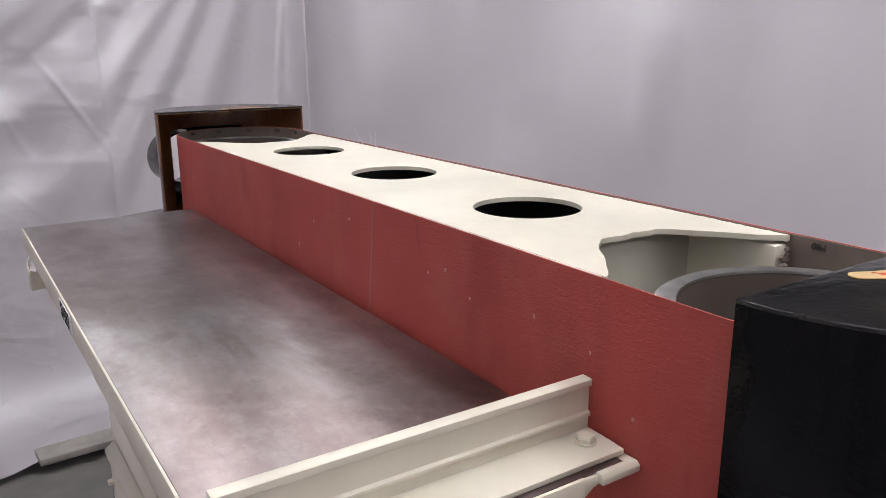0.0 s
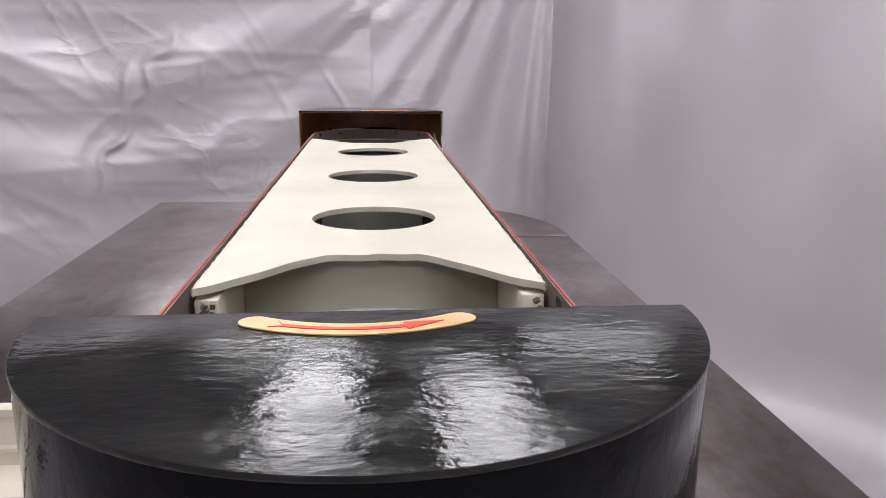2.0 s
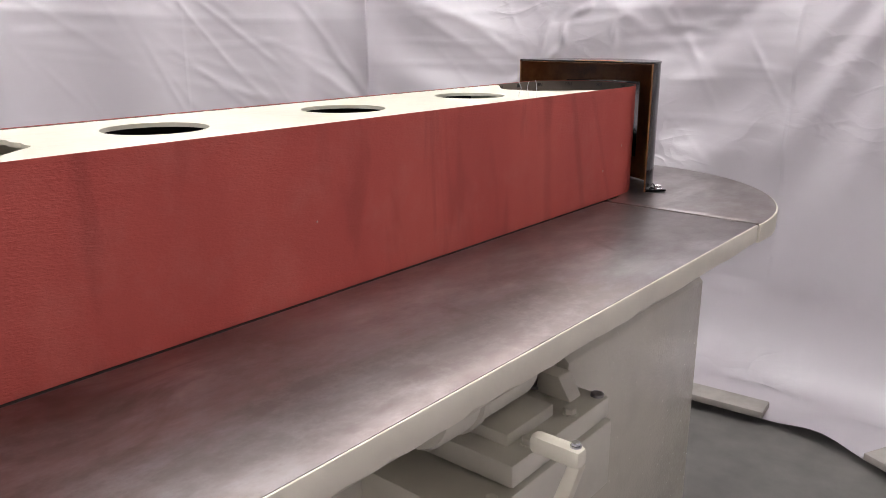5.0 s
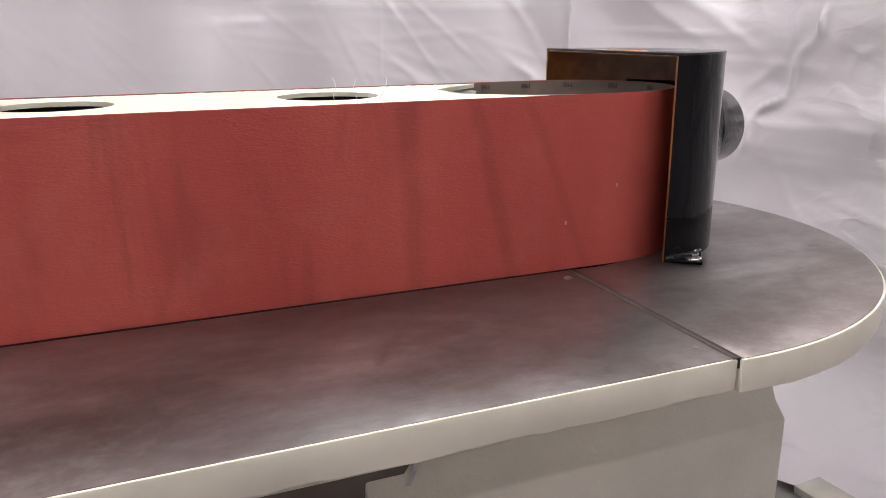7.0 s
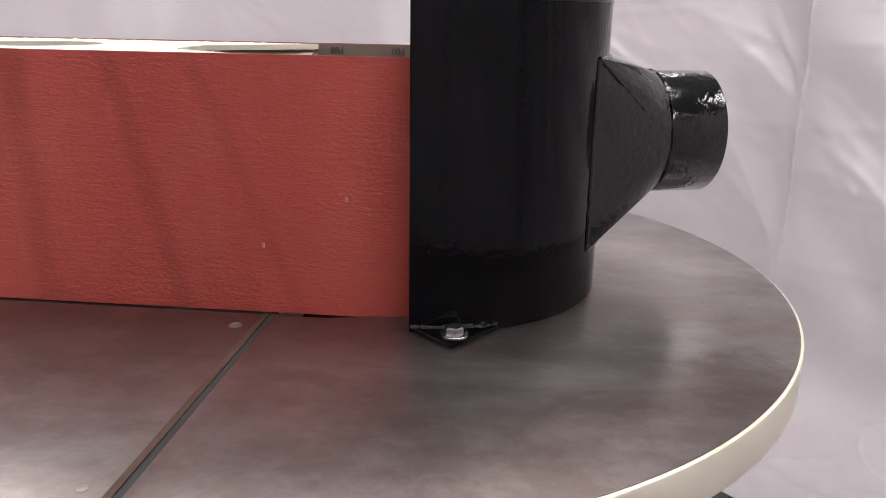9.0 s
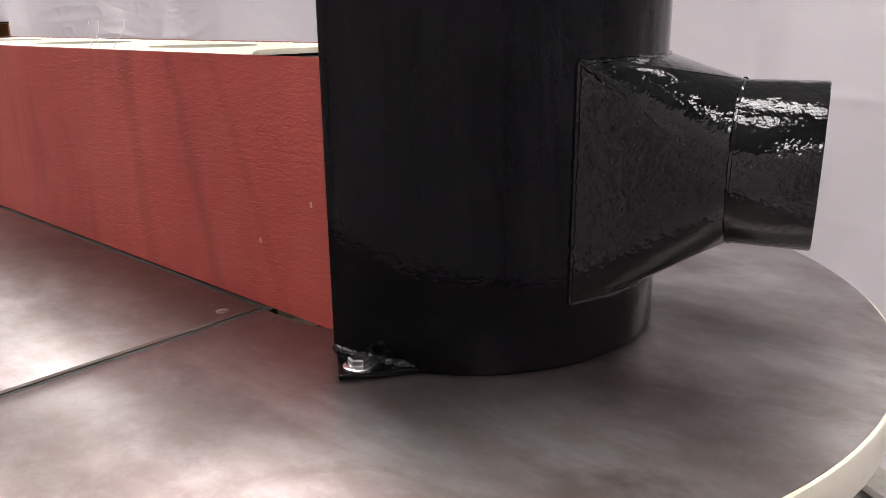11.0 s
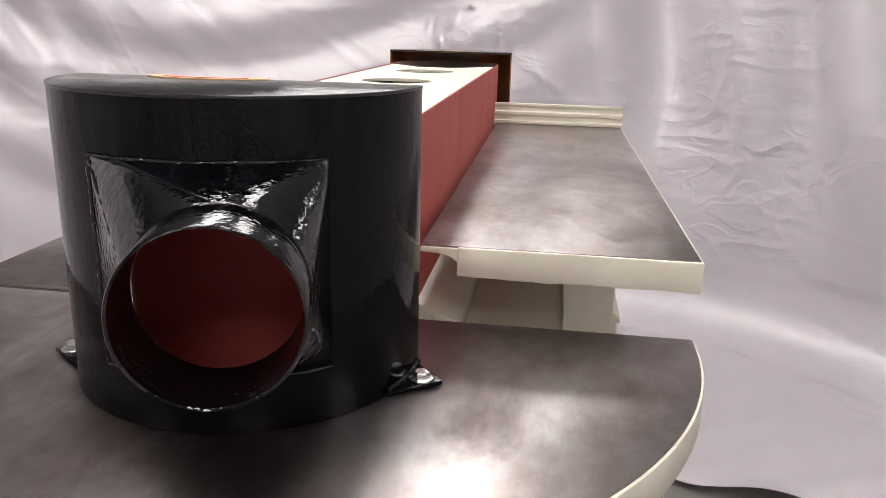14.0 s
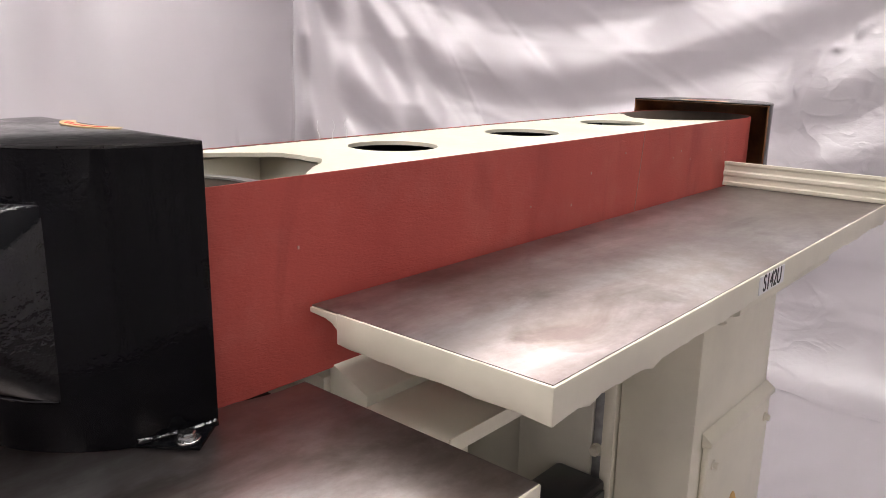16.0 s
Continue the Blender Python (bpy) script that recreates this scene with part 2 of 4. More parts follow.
# ---- mesh helpers ----
def part(name, bm, material, parent=None, label="", smooth=True, angle=35):
    me = bpy.data.meshes.new(name)
    bmesh.ops.recalc_face_normals(bm, faces=bm.faces[:])
    bm.to_mesh(me)
    bm.free()
    for m in material if isinstance(material, (list, tuple)) else (material,):
        me.materials.append(m)
    if smooth:
        me.polygons.foreach_set("use_smooth", [True] * len(me.polygons))
        me.set_sharp_from_angle(angle=radians(angle))
    ob = new(name, me)
    if parent:
        ob.parent = parent
    if label:
        ob["label"] = label
    return ob


def bevelled(bm, width, segments=2, angle=30):
    if width <= 0:
        return bm
    edges = [e for e in bm.edges if len(e.link_faces) == 2 and e.calc_face_angle(0) > radians(angle)]
    bmesh.ops.bevel(bm, geom=edges, offset=width, segments=segments, affect="EDGES", profile=0.5, clamp_overlap=True)
    return bm


def box(x0, x1, y0, y1, z0, z1, bev=0.002):
    bm = bmesh.new()
    bmesh.ops.create_cube(bm, size=1, matrix=Matrix.LocRotScale(((x0 + x1) / 2, (y0 + y1) / 2, (z0 + z1) / 2), None, (x1 - x0, y1 - y0, z1 - z0)))
    return bevelled(bm, bev)


def prism(outline, z0, z1, bev=0.0):
    """A flat outline in plan, raised from z0 to z1."""
    bm = bmesh.new()
    low = bm.faces.new([bm.verts.new((x, y, z0)) for x, y in outline])
    got = bmesh.ops.extrude_face_region(bm, geom=[low])
    bmesh.ops.translate(bm, verts=[v for v in got["geom"] if isinstance(v, bmesh.types.BMVert)], vec=(0, 0, z1 - z0))
    return bevelled(bm, bev)


def extruded(profile, axis, a, b, bev=0.0):
    """A profile of (u, z) points drawn along x or y from a to b."""
    bm = bmesh.new()
    first = bm.faces.new([bm.verts.new((a, u, z) if axis == "x" else (u, a, z)) for u, z in profile])
    got = bmesh.ops.extrude_face_region(bm, geom=[first])
    bmesh.ops.translate(bm, verts=[v for v in got["geom"] if isinstance(v, bmesh.types.BMVert)], vec=(b - a, 0, 0) if axis == "x" else (0, b - a, 0))
    return bevelled(bm, bev)


def holed(outline, holes, z0, z1):
    """A plate with an outline and round or other holes."""
    bm = bmesh.new()
    edges = []
    for ring in (outline, *holes):
        vs = [bm.verts.new((x, y, z0)) for x, y in ring]
        edges += [bm.edges.new((a, b)) for a, b in zip(vs, vs[1:] + vs[:1])]
    faces = [f for f in bmesh.ops.triangle_fill(bm, edges=edges, use_beauty=True)["geom"] if isinstance(f, bmesh.types.BMFace)]
    got = bmesh.ops.extrude_face_region(bm, geom=faces)
    bmesh.ops.translate(bm, verts=[v for v in got["geom"] if isinstance(v, bmesh.types.BMVert)], vec=(0, 0, z1 - z0))
    return bm


def lathe(profile, place, n=48, turn=None):
    """A profile of (radius, height) turned round its axis."""
    bm = bmesh.new()
    rings = [[bm.verts.new((r * math.cos(2 * math.pi * k / n), r * math.sin(2 * math.pi * k / n), h)) for k in range(n)] for r, h in profile]
    for a, b in zip(rings, rings[1:]):
        for k in range(n):
            bm.faces.new((a[k], a[(k + 1) % n], b[(k + 1) % n], b[k]))
    if profile[0][0] > 0.0005:
        bm.faces.new(rings[0])
    if profile[-1][0] > 0.0005:
        bm.faces.new(rings[-1])
    m = Matrix.Translation(place) @ (turn or Matrix())
    bmesh.ops.transform(bm, matrix=m, verts=bm.verts[:])
    return bm


def circle(x, y, r, n=40, a0=0.0, a1=360.0):
    full = abs(a1 - a0) >= 360
    return [(x + r * math.cos(radians(a0 + (a1 - a0) * k / (n if full else n - 1))), y + r * math.sin(radians(a0 + (a1 - a0) * k / (n if full else n - 1)))) for k in range(n)]


def hexbolt(parent, place, r=0.0072, h=0.006, washer=0.0105, turn=0.0, material=None, axis="z", name="bolt", label=""):
    m = Matrix.Translation(place)
    if axis == "x-":
        m = m @ pose(0, 0, 0, 0, -90, 0)
    bm = lathe([(washer, 0.0), (washer, 0.0014), (washer * 0.93, 0.0019), (0.0006, 0.0019)], (0, 0, 0), 28)
    hx = lathe([(r * 0.98, 0.0018), (r, 0.0026), (r, h), (r * 0.86, h + 0.0012), (0.0006, h + 0.0014)], (0, 0, 0), 6, pose(0, 0, 0, 0, 0, turn))
    me = bpy.data.meshes.new("tmp")
    hx.to_mesh(me)
    hx.free()
    bm.from_mesh(me)
    bpy.data.meshes.remove(me)
    bmesh.ops.transform(bm, matrix=m, verts=bm.verts[:])
    return part(name, bm, material or M_BOLT, parent, label)


def lettering(name, text, size, m, material, parent, depth=0.0004):
    cu = bpy.data.curves.new("tmp_text", "FONT")
    cu.body, cu.size, cu.extrude, cu.align_x, cu.align_y = text, size, depth, "CENTER", "CENTER"
    tmp = bpy.data.objects.new("tmp_text", cu)
    me = bpy.data.meshes.new_from_object(tmp)
    bpy.data.objects.remove(tmp)
    bpy.data.curves.remove(cu)
    me.transform(m)
    me.materials.clear()
    me.materials.append(material)
    me.name = name
    ob = new(name, me)
    ob.parent = parent
    return ob


# ---- the booth ----
def curtain():
    """A sheet of film that lies on the floor, sweeps up and hangs all round, with corners, fans of folds and creases."""
    corners = ((-20.0, 1), (243.0, -1))
    creases = []
    for a0, z0, a1, z1 in ((19.5, 1.32, 28.5, 0.77), (180.0, 1.33, 189.0, 0.98)):
        am, zm = (a0 + a1) / 2 + 0.6, (z0 + z1) / 2 + 0.02
        creases += [(a0, z0, am, zm, 0.024), (am - 0.6, zm + 0.02, a1, z1, 0.026), (a0 + 2.5, z0 - 0.02, a1 + 1.5, z1 + 0.10, 0.010), (a0 - 4, z0 - 0.06, a0 + 1.0, z0 - 0.30, 0.008)]
    RW = 2.05
    na, profile = 2200, []
    for k in range(8):
        profile.append((0.86 + 0.86 * k / 8, 0.012))
    for k in range(18):
        a = radians(90 * k / 18)
        profile.append((1.72 + 0.28 * math.sin(a), 0.012 + 0.30 * (1 - math.cos(a))))
    for k in range(124):
        profile.append((2.00 + 0.06 * k / 123, 0.312 + 1.31 * k / 123))
    co = np.zeros((na, len(profile), 3))
    pr = np.array(profile)
    th = np.linspace(0, 360, na, endpoint=False)
    T, Z = np.meshgrid(th, pr[:, 1], indexing="ij")
    _, R = np.meshgrid(th, pr[:, 0], indexing="ij")
    up = np.clip((Z - 0.05) / 0.9, 0, 1)
    d = np.zeros_like(T)
    for tc, side in corners:
        u = ((T - tc + 180) % 360 - 180) * side
        d += -0.30 * np.exp(-np.abs(u) / 2.2) * up
        fan = np.where(u > 0, u / (4.0 + 13.0 * np.clip(1.75 - Z, 0, 3)), 0)
        d += np.where(u > 0, 1, 0) * 0.075 * up * np.sin(2 * np.pi * 2.3 * fan + 0.7 * np.sin(5 * fan)) * np.exp(-fan * 1.1) * np.clip(u / 3, 0, 1) * np.exp(-u / 42)
        d += np.where(u < 0, 1, 0) * 0.030 * up * np.sin(np.radians(u) * 34 + 0.8 * np.sin(Z * 2)) * np.exp(u / 60)
    calm = np.clip((T - 55) / 25, 0, 1) * np.clip((205 - T) / 20, 0, 1)
    d += calm * up * (0.046 * np.sin(np.radians(T) * 25 + 0.9 * np.sin(Z * 2.2)) + 0.012 * np.sin(np.radians(T) * 43 - 1.2 * Z))
    d += (0.022 * np.sin(np.radians(T) * 9 + 1.6 * Z) + 0.016 * np.sin(np.radians(T) * 21 - 2.6 * Z + 1) + 0.012 * np.sin(np.radians(T) * 14 + 5.0 * Z)) * up
    east = np.clip((T - 250) / 10, 0, 1) * np.clip((338 - T) / 6, 0, 1)
    d += east * up * (0.022 * np.sin(np.radians(T) * 17 + 0.6 * np.sin(2 * Z)) + 0.012 * np.sin(np.radians(T) * 41 + 0.8 * Z))
    # sagging swoops between the hanging points, slanting drapes and a soft upright pleat
    for tc, half, amp in ((208.0, 30.0, 0.030), (22.0, 24.0, 0.012)):
        u = (T - tc) / half
        sag = Z - 0.34 * u * u
        d += amp * np.sin(2 * np.pi * sag / 0.31 + 1.2 * np.sin(3 * u)) * np.exp(-((u / 1.15) ** 6)) * up
    band = np.exp(-(((T - 147) / 30) ** 4))
    d += band * up * (0.050 * np.sin(np.radians(T) * 13 - 2.6 * Z) + 0.020 * np.sin(np.radians(T) * 29 - 4.2 * Z + 1.0))
    d += -0.09 * np.exp(-np.abs(T - 44.0) / 1.6) * up + 0.03 * np.exp(-(((T - 49.5) / 2.2) ** 2)) * up
    for z in (0.50, 0.86, 1.24, 1.55):
        d += -0.006 * np.exp(-np.abs(Z - z - 0.02 * np.sin(np.radians(T) * 5)) / 0.018) * up * np.where(T > 248, 0.15, 1.0)
    for a0, z0, a1, z1, amp in creases:
        ax, az = np.radians(a0) * RW, z0
        bx, bz = np.radians(a1) * RW, z1
        px, pz = np.radians(T) * RW, Z
        L2 = (bx - ax) ** 2 + (bz - az) ** 2
        s = np.clip(((px - ax) * (bx - ax) + (pz - az) * (bz - az)) / L2, 0, 1)
        wob = 0.03 * np.sin(s * 9 + a0)
        off = (px - ax - s * (bx - ax)) + wob * np.sin(np.pi * s)
        offz = pz - az - s * (bz - az)
        dist = np.sqrt(off**2 + offz**2)
        d += -amp * np.exp(-((dist / 0.012) ** 2)) * np.sin(np.pi * np.clip(s, 0.02, 0.98)) + 0.25 * amp * np.exp(-(((dist - 0.03) / 0.03) ** 2)) * np.sin(np.pi * np.clip(s, 0.02, 0.98))
    rng = np.random.RandomState(4)
    px, pz = np.radians(T) * RW, Z
    for _ in range(560):
        a, zc, ln = rng.uniform(0, 232), rng.uniform(0.25, 1.7), rng.uniform(0.08, 0.36)
        tilt = radians(rng.choice([rng.uniform(25, 65), rng.uniform(-10, 20)]))
        du, dz = px - radians(a) * RW, pz - zc
        al, ac = du * math.cos(tilt) + dz * math.sin(tilt), -du * math.sin(tilt) + dz * math.cos(tilt)
        d += -rng.uniform(0.001, 0.0055) * np.exp(-((al / ln) ** 2) - (ac / rng.uniform(0.007, 0.018)) ** 2) * up * (1 - 0.7 * calm)
    short = np.exp(-((((T - 36 + 180) % 360 - 180) / 84) ** 8))
    R = np.where(Z < 0.0125, R + (1.72 - R) * 0.85 * short, R)
    R2 = R + d * np.where(Z > 0.3, 1, 0.4)
    lift = np.where(Z < 0.02, 0.010 * (1 + np.sin(np.radians(T) * 31 + R * 9)) + 0.006 * (1 + np.sin(np.radians(T) * 12 - R * 17)), 0)
    co[..., 0] = CX - R2 * np.sin(np.radians(T))
    co[..., 1] = CY + R2 * np.cos(np.radians(T))
    co[..., 2] = Z + lift
    m = len(profile)
    faces = [(i * m + j, ((i + 1) % na) * m + j, ((i + 1) % na) * m + j + 1, i * m + j + 1) for i in range(na) for j in range(m - 1)]
    me = bpy.data.meshes.new("plastic_curtain")
    me.from_pydata(co.reshape(-1, 3).tolist(), [], faces)
    me.materials.append(M_FILM)
    me.polygons.foreach_set("use_smooth", [True] * len(me.polygons))
    ob = new("plastic_curtain", me)
    tagged(ob, "wrinkled grey translucent plastic sheeting hung as a booth backdrop", "plastic sheeting", kind="structure")
    return ob


curtain()
floor = part("floor", box(-6, 6, -5.3, 6.7, -0.12, 0.0, 0), M_FLOOR, smooth=False)
tagged(floor, "grey concrete workshop floor", "floor", kind="structure")
def hall_wall(name, *boxes):
    bm = bmesh.new()
    for x0, x1, y0, y1, z0, z1 in boxes:
        bmesh.ops.create_cube(bm, size=1, matrix=Matrix.LocRotScale(((x0 + x1) / 2, (y0 + y1) / 2, (z0 + z1) / 2), None, (x1 - x0, y1 - y0, z1 - z0)))
    tagged(part(name, bm, M_CEIL, smooth=False), "plain grey hall wall behind the plastic sheeting", "wall", kind="structure")


hall_wall("wall_west", (-4.6, -4.45, -3.9, 5.3, 0, 3.1))
hall_wall("wall_south", (-4.6, 4.6, -4.05, -3.9, 0, 3.1))
hall_wall("wall_north", (-4.6, 4.6, 5.3, 5.45, 0, 3.1))
hall_wall("wall_east", (4.45, 4.6, -3.9, 5.3, 0, 3.1))
ceiling = part("ceiling", box(-4.6, 4.6, -4.05, 5.45, 3.02, 3.12, 0), M_CEIL, smooth=False)
tagged(ceiling, "plain grey hall ceiling above the booth", "ceiling", kind="structure")


def ceiling_light(length, width, depth, label, group, light):
    root = new("ceiling_light")
    a, c = length / 2, width / 2
    part("housing", box(-a - 0.02, a + 0.02, -c - 0.02, c + 0.02, 0.0, 0.06, 0.006), M_GALV, root)
    part("diffuser", box(-a, a, -c, c, -depth, -0.001, 0.010), light, root, "white wraparound diffuser")
    for sx in (-a * 0.8, a * 0.8):
        part("hanger", lathe([(0.004, 0.06), (0.004, 0.32)], (sx, 0, 0), 8), M_GALV, root)
    return tagged(root, label, "light", group)


def tube_fill_light():
    """An open fixture with three bare tubes, out of view and added as fill light."""
    root = new("ceiling_light")
    part("housing", box(-0.80, 0.80, -0.22, 0.22, 0.035, 0.075, 0.006), M_LABEL, root, "white enamelled reflector tray")
    for y in (-0.14, 0.0, 0.14):
        part("tube", lathe([(0.006, -0.76), (0.028, -0.755), (0.028, 0.755), (0.006, 0.76)], (0, y, 0), 16, pose(0, 0, 0, 0, 90, 0)), M_TUBE, root, "bright white lamp tube")
    for sx in (-0.65, 0.65):
        part("hanger", lathe([(0.004, 0.075), (0.004, 0.32)], (sx, 0, 0), 8), M_GALV, root)
    return tagged(root, "open white ceiling light with three bare tubes, added as fill", "light", "tube lights over the machine")


def lamps(first, spots):
    for k, (x, y, a) in enumerate(spots):
        m = pose(x, y, 2.70, 0, 0, a)
        if k:
            copy_thing(first, m)
        else:
            first.matrix_basis = m


def facing(x, y):
    return (x, y, math.degrees(math.atan2(y - CY, x - CX)))


# overhead tubes are added fill, placed clear of the table reflections
lamps(tube_fill_light(), [(-0.30, 0.05, 90), (-0.30, 1.95, 90), (0.55, -0.25, 90), (0.50, 1.60, 90)])
lamps(ceiling_light(1.0, 0.30, 0.06, "narrow white ceiling light with a bright diffuser", "narrow lights round the booth", M_GLOW), [(1.65, 3.70, 0), (-0.70, 3.80, 0), (0.55, -2.10, 0), (-0.75, -2.20, 0), (-3.30, -1.30, 90), (-2.95, 2.20, 90)])

# boards that weigh the sheet down along its edge
def edge_board():
    bm = box(-0.27, 0.27, -0.045, 0.045, 0.0, 0.022, 0.003)
    return tagged(part("edge_board", bm, M_STRIP), "weathered grey board weighing down the sheet edge", "board", "boards round the booth")


_board = edge_board()
for _k, _a in enumerate((58.0, 77.5, 97.0, 4.0, -27.0)):
    _m = pose(CX - 1.58 * math.sin(radians(_a)), CY + 1.58 * math.cos(radians(_a)), 0.030, 0, 0, _a)
    if _k == 0:
        _board.matrix_basis = _m
    else:
        copy_thing(_board, _m)

# ---- the edge sander ----
TOP, BT = 0.88, 1.08
YA, YB = 0.066, 1.346           # open faces of the two end guards
PA, PB = 0.101, 1.311           # pulley axes
sander = new("edge_sander")
tagged(sander, "cream oscillating edge sander with red belt and black end guards", "sanding machine")


def stadium(r, n=40):
    return circle(0, PB, r, n, 0, 180) + circle(0, PA, r, n, 180, 360)


def loop_band(r0, r1, z0, z1):
    bm = bmesh.new()
    o, i = stadium(r1), stadium(r0)
    # split the straight runs
    def dense(ring):
        out = []
        for a, b in zip(ring, ring[1:] + ring[:1]):
            n = max(1, int(math.dist(a, b) / 0.04))
            out += [(a[0] + (b[0] - a[0]) * k / n, a[1] + (b[1] - a[1]) * k / n) for k in range(n)]
        return out
    o, i = dense(o), dense(i)
    n = min(len(o), len(i))
    rows = [[bm.verts.new((x, y, z)) for x, y in ring[:n]] for ring, z in ((o, z0), (o, z1), (i, z1), (i, z0))]
    for a, b in zip(rows, rows[1:] + rows[:1]):
        for k in range(n):
            bm.faces.new((a[k], a[(k + 1) % n], b[(k + 1) % n], b[k]))
    return bm


belt = part("sanding_belt", loop_band(0.1170, 0.1185, 0.8790, BT), M_BELT, sander, "worn red abrasive cloth belt with faint streaks")
part("backing", loop_band(0.1155, 0.1168, 0.8800, BT - 0.0006), M_BACK, belt, "brown cloth backing of the belt")
part("seam", extruded([(0.566, 0.8825), (0.5675, 0.8825), (0.5405, BT), (0.539, BT)], "x", -0.1190, -0.1184), plain("pale_seam", (0.42, 0.20, 0.17), 0.8), belt, "pale glued belt seam")
def inner_face(s0):
    """Place and heading on the inside of the belt, s0 metres round from the start of one straight run."""
    run, arc = PB - PA, math.pi * 0.115
    s0 %= 2 * (run + arc)
    flip = 1
    if s0 >= run + arc:
        s0, flip = s0 - run - arc, -1
    if s0 < run:
        x, y, a = -0.1151, PA + s0, 0.0
    else:
        a = (s0 - run) / 0.115
        x, y = -0.1151 * math.cos(a), PB + 0.1151 * math.sin(a)
    return (x, y, a) if flip > 0 else (-x, PA + PB - y, a + math.pi)


for _k in list(range(17, 26)) + list(range(38, 43)):
    _x, _y, _a = inner_face(1.132 + 0.063 * (_k - 17))
    lettering("grit_mark", "P80", 0.0090, Matrix.Translation((_x, _y, 1.0735)) @ pose(0, 0, 0, 90, 180, 90 - math.degrees(_a)), M_PRINT, belt)
M_NICK = plain("pale_nick", (0.52, 0.30, 0.26), 0.8)
# small nicks in the grit
_rng = random.Random(5)
for _side, _y, _z in ((-1, 1.233, 1.013), (1, 1.227, 0.936), (1, 1.294, 0.975), (-1, 0.43, 1.028), (-1, 0.40, 1.038), (-1, 0.60, 1.050), (-1, 0.36, 1.02), (-1, 0.27, 1.03), (-1, 0.205, 1.02), (-1, 0.70, 1.03), (1, 0.55, 0.97), (-1, 0.16, 0.985), (-1, 0.85, 1.0), (-1, 0.75, 0.99)):
    part("nick", box(_side * 0.1190 - 0.0003, _side * 0.1190 + 0.0003, _y - 0.0007 - _rng.random() * 0.0008, _y + 0.0008, _z - 0.001 - _rng.random() * 0.002, _z + 0.001, 0), M_NICK, belt, smooth=False)


def pulley(y, name):
    p = part(name, lathe([(0.020, 0.90), (0.1148, 0.90), (0.1148, 1.054), (0.112, 1.058), (0.098, 1.058), (0.096, 1.050), (0.094, 0.95), (0.030, 0.945), (0.028, 1.00), (0.0008, 1.00)], (0, y, 0), 72), M_WEB, sander, "dark cast pulley inside the belt")
    _ring = lathe([(0.0975, 1.0585), (0.0980, 1.0605), (0.1110, 1.0605), (0.1144, 1.0585), (0.1144, 1.0560), (0.0975, 1.0560)], (0, y, 0), 72)
    bmesh.ops.delete(_ring, geom=[f for f in _ring.faces if len(f.verts) > 6], context="FACES_ONLY")
    part("rim", _ring, M_RIM, p, "bright turned pulley rim")
    return p


pulley(PA, "idler_pulley")
pulley(PB, "drive_pulley")


def cut_end(y, way, n=58):
    """The scalloped end edge of the platen plate, from -x to +x."""
    out = []
    for k in range(n):
        x = -0.112 + 0.224 * k / (n - 1)
        f = abs(x) / 0.112
        s = min(1.0, (1 - f) / 0.70)
        dip = 0.084 * (0.55 * s + 0.45 * s * s * (3 - 2 * s))
        out.append((x, y + way * (dip + 0.0010 * math.sin(x * 190) + 0.0012 * math.exp(-((x - 0.006) / 0.004) ** 2))))
    return out


_outline = cut_end(0.200, 1) + list(reversed(cut_end(1.214, -1)))
platen = part("platen_plate", holed(_outline, [circle(0.002, y, 0.0565, 44) for y in (0.428, 0.706, 0.984)], BT - 0.006, BT - 0.001), M_CREAM, sander, "cream painted top plate with three round holes")
for _s in (-1, 1):
    part("platen_side", box(min(_s * 0.097, _s * 0.1125), max(_s * 0.097, _s * 0.1125), 0.203, 1.211, 0.895, BT - 0.0095, 0.0015), M_CREAM, sander)
# added lining and floor, coloured dark for the shade and dirt below the holes
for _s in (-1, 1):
    part("platen_shade_liner", box(min(_s * 0.0905, _s * 0.0968), max(_s * 0.0905, _s * 0.0968), 0.306, 1.108, 0.90, BT - 0.0075, 0), M_DARK, sander, "dark lining for the shade and dirt inside the platen box")
part("platen_floor", box(-0.097, 0.097, 0.31, 1.10, 0.89, 0.90, 0.001), M_DARK, sander, "floor inside the platen box, coloured dark for shade and dirt")
for _s in (-1, 1):
    # lumpy fillet along the long edge of the plate
    bm = bmesh.new()
    _r = random.Random(21 + _s)
    _rows = []
    for _k in range(170):
        _y, _g = 0.203 + 1.008 * _k / 169, _r.uniform(0.8, 1.25)
        _rows.append([bm.verts.new((_s * (0.1118 + 0.0020 * _g * math.cos(radians(a))), _y, BT - 0.0042 + 0.0031 * _g * math.sin(radians(a)))) for a in (-80, -35, 10, 50, 90, 140)])
    for _p, _q in zip(_rows, _rows[1:]):
        for _k in range(5):
            bm.faces.new((_p[_k], _p[_k + 1], _q[_k + 1], _q[_k]))
    part("platen_weld", bm, M_CREAM, sander)
for _y0, _y1 in ((0.296, 0.304), (1.110, 1.118)):
    part("platen_web", box(-0.0968, 0.0968, _y0, _y1, 0.90, BT - 0.0095, 0.001), M_CREAM2, sander)
for _s in (-1, 1):
    for _y in (0.2005, 1.2135):
        bm = bmesh.new()
        _r = random.Random(int(_y * 1000) + _s)
        for _k in range(60):
            bmesh.ops.create_cube(bm, size=1, matrix=Matrix.LocRotScale((_s * _r.uniform(0.099, 0.1105), _y + _r.uniform(-0.0015, 0.0005), _r.uniform(0.99, 1.068)), Euler((_r.random(), _r.random(), _r.random())), (0.003, 0.003, 0.004)))
        part("flame_cut_edge", bm, M_BACK, sander, "rough brown flame-cut plate edge")


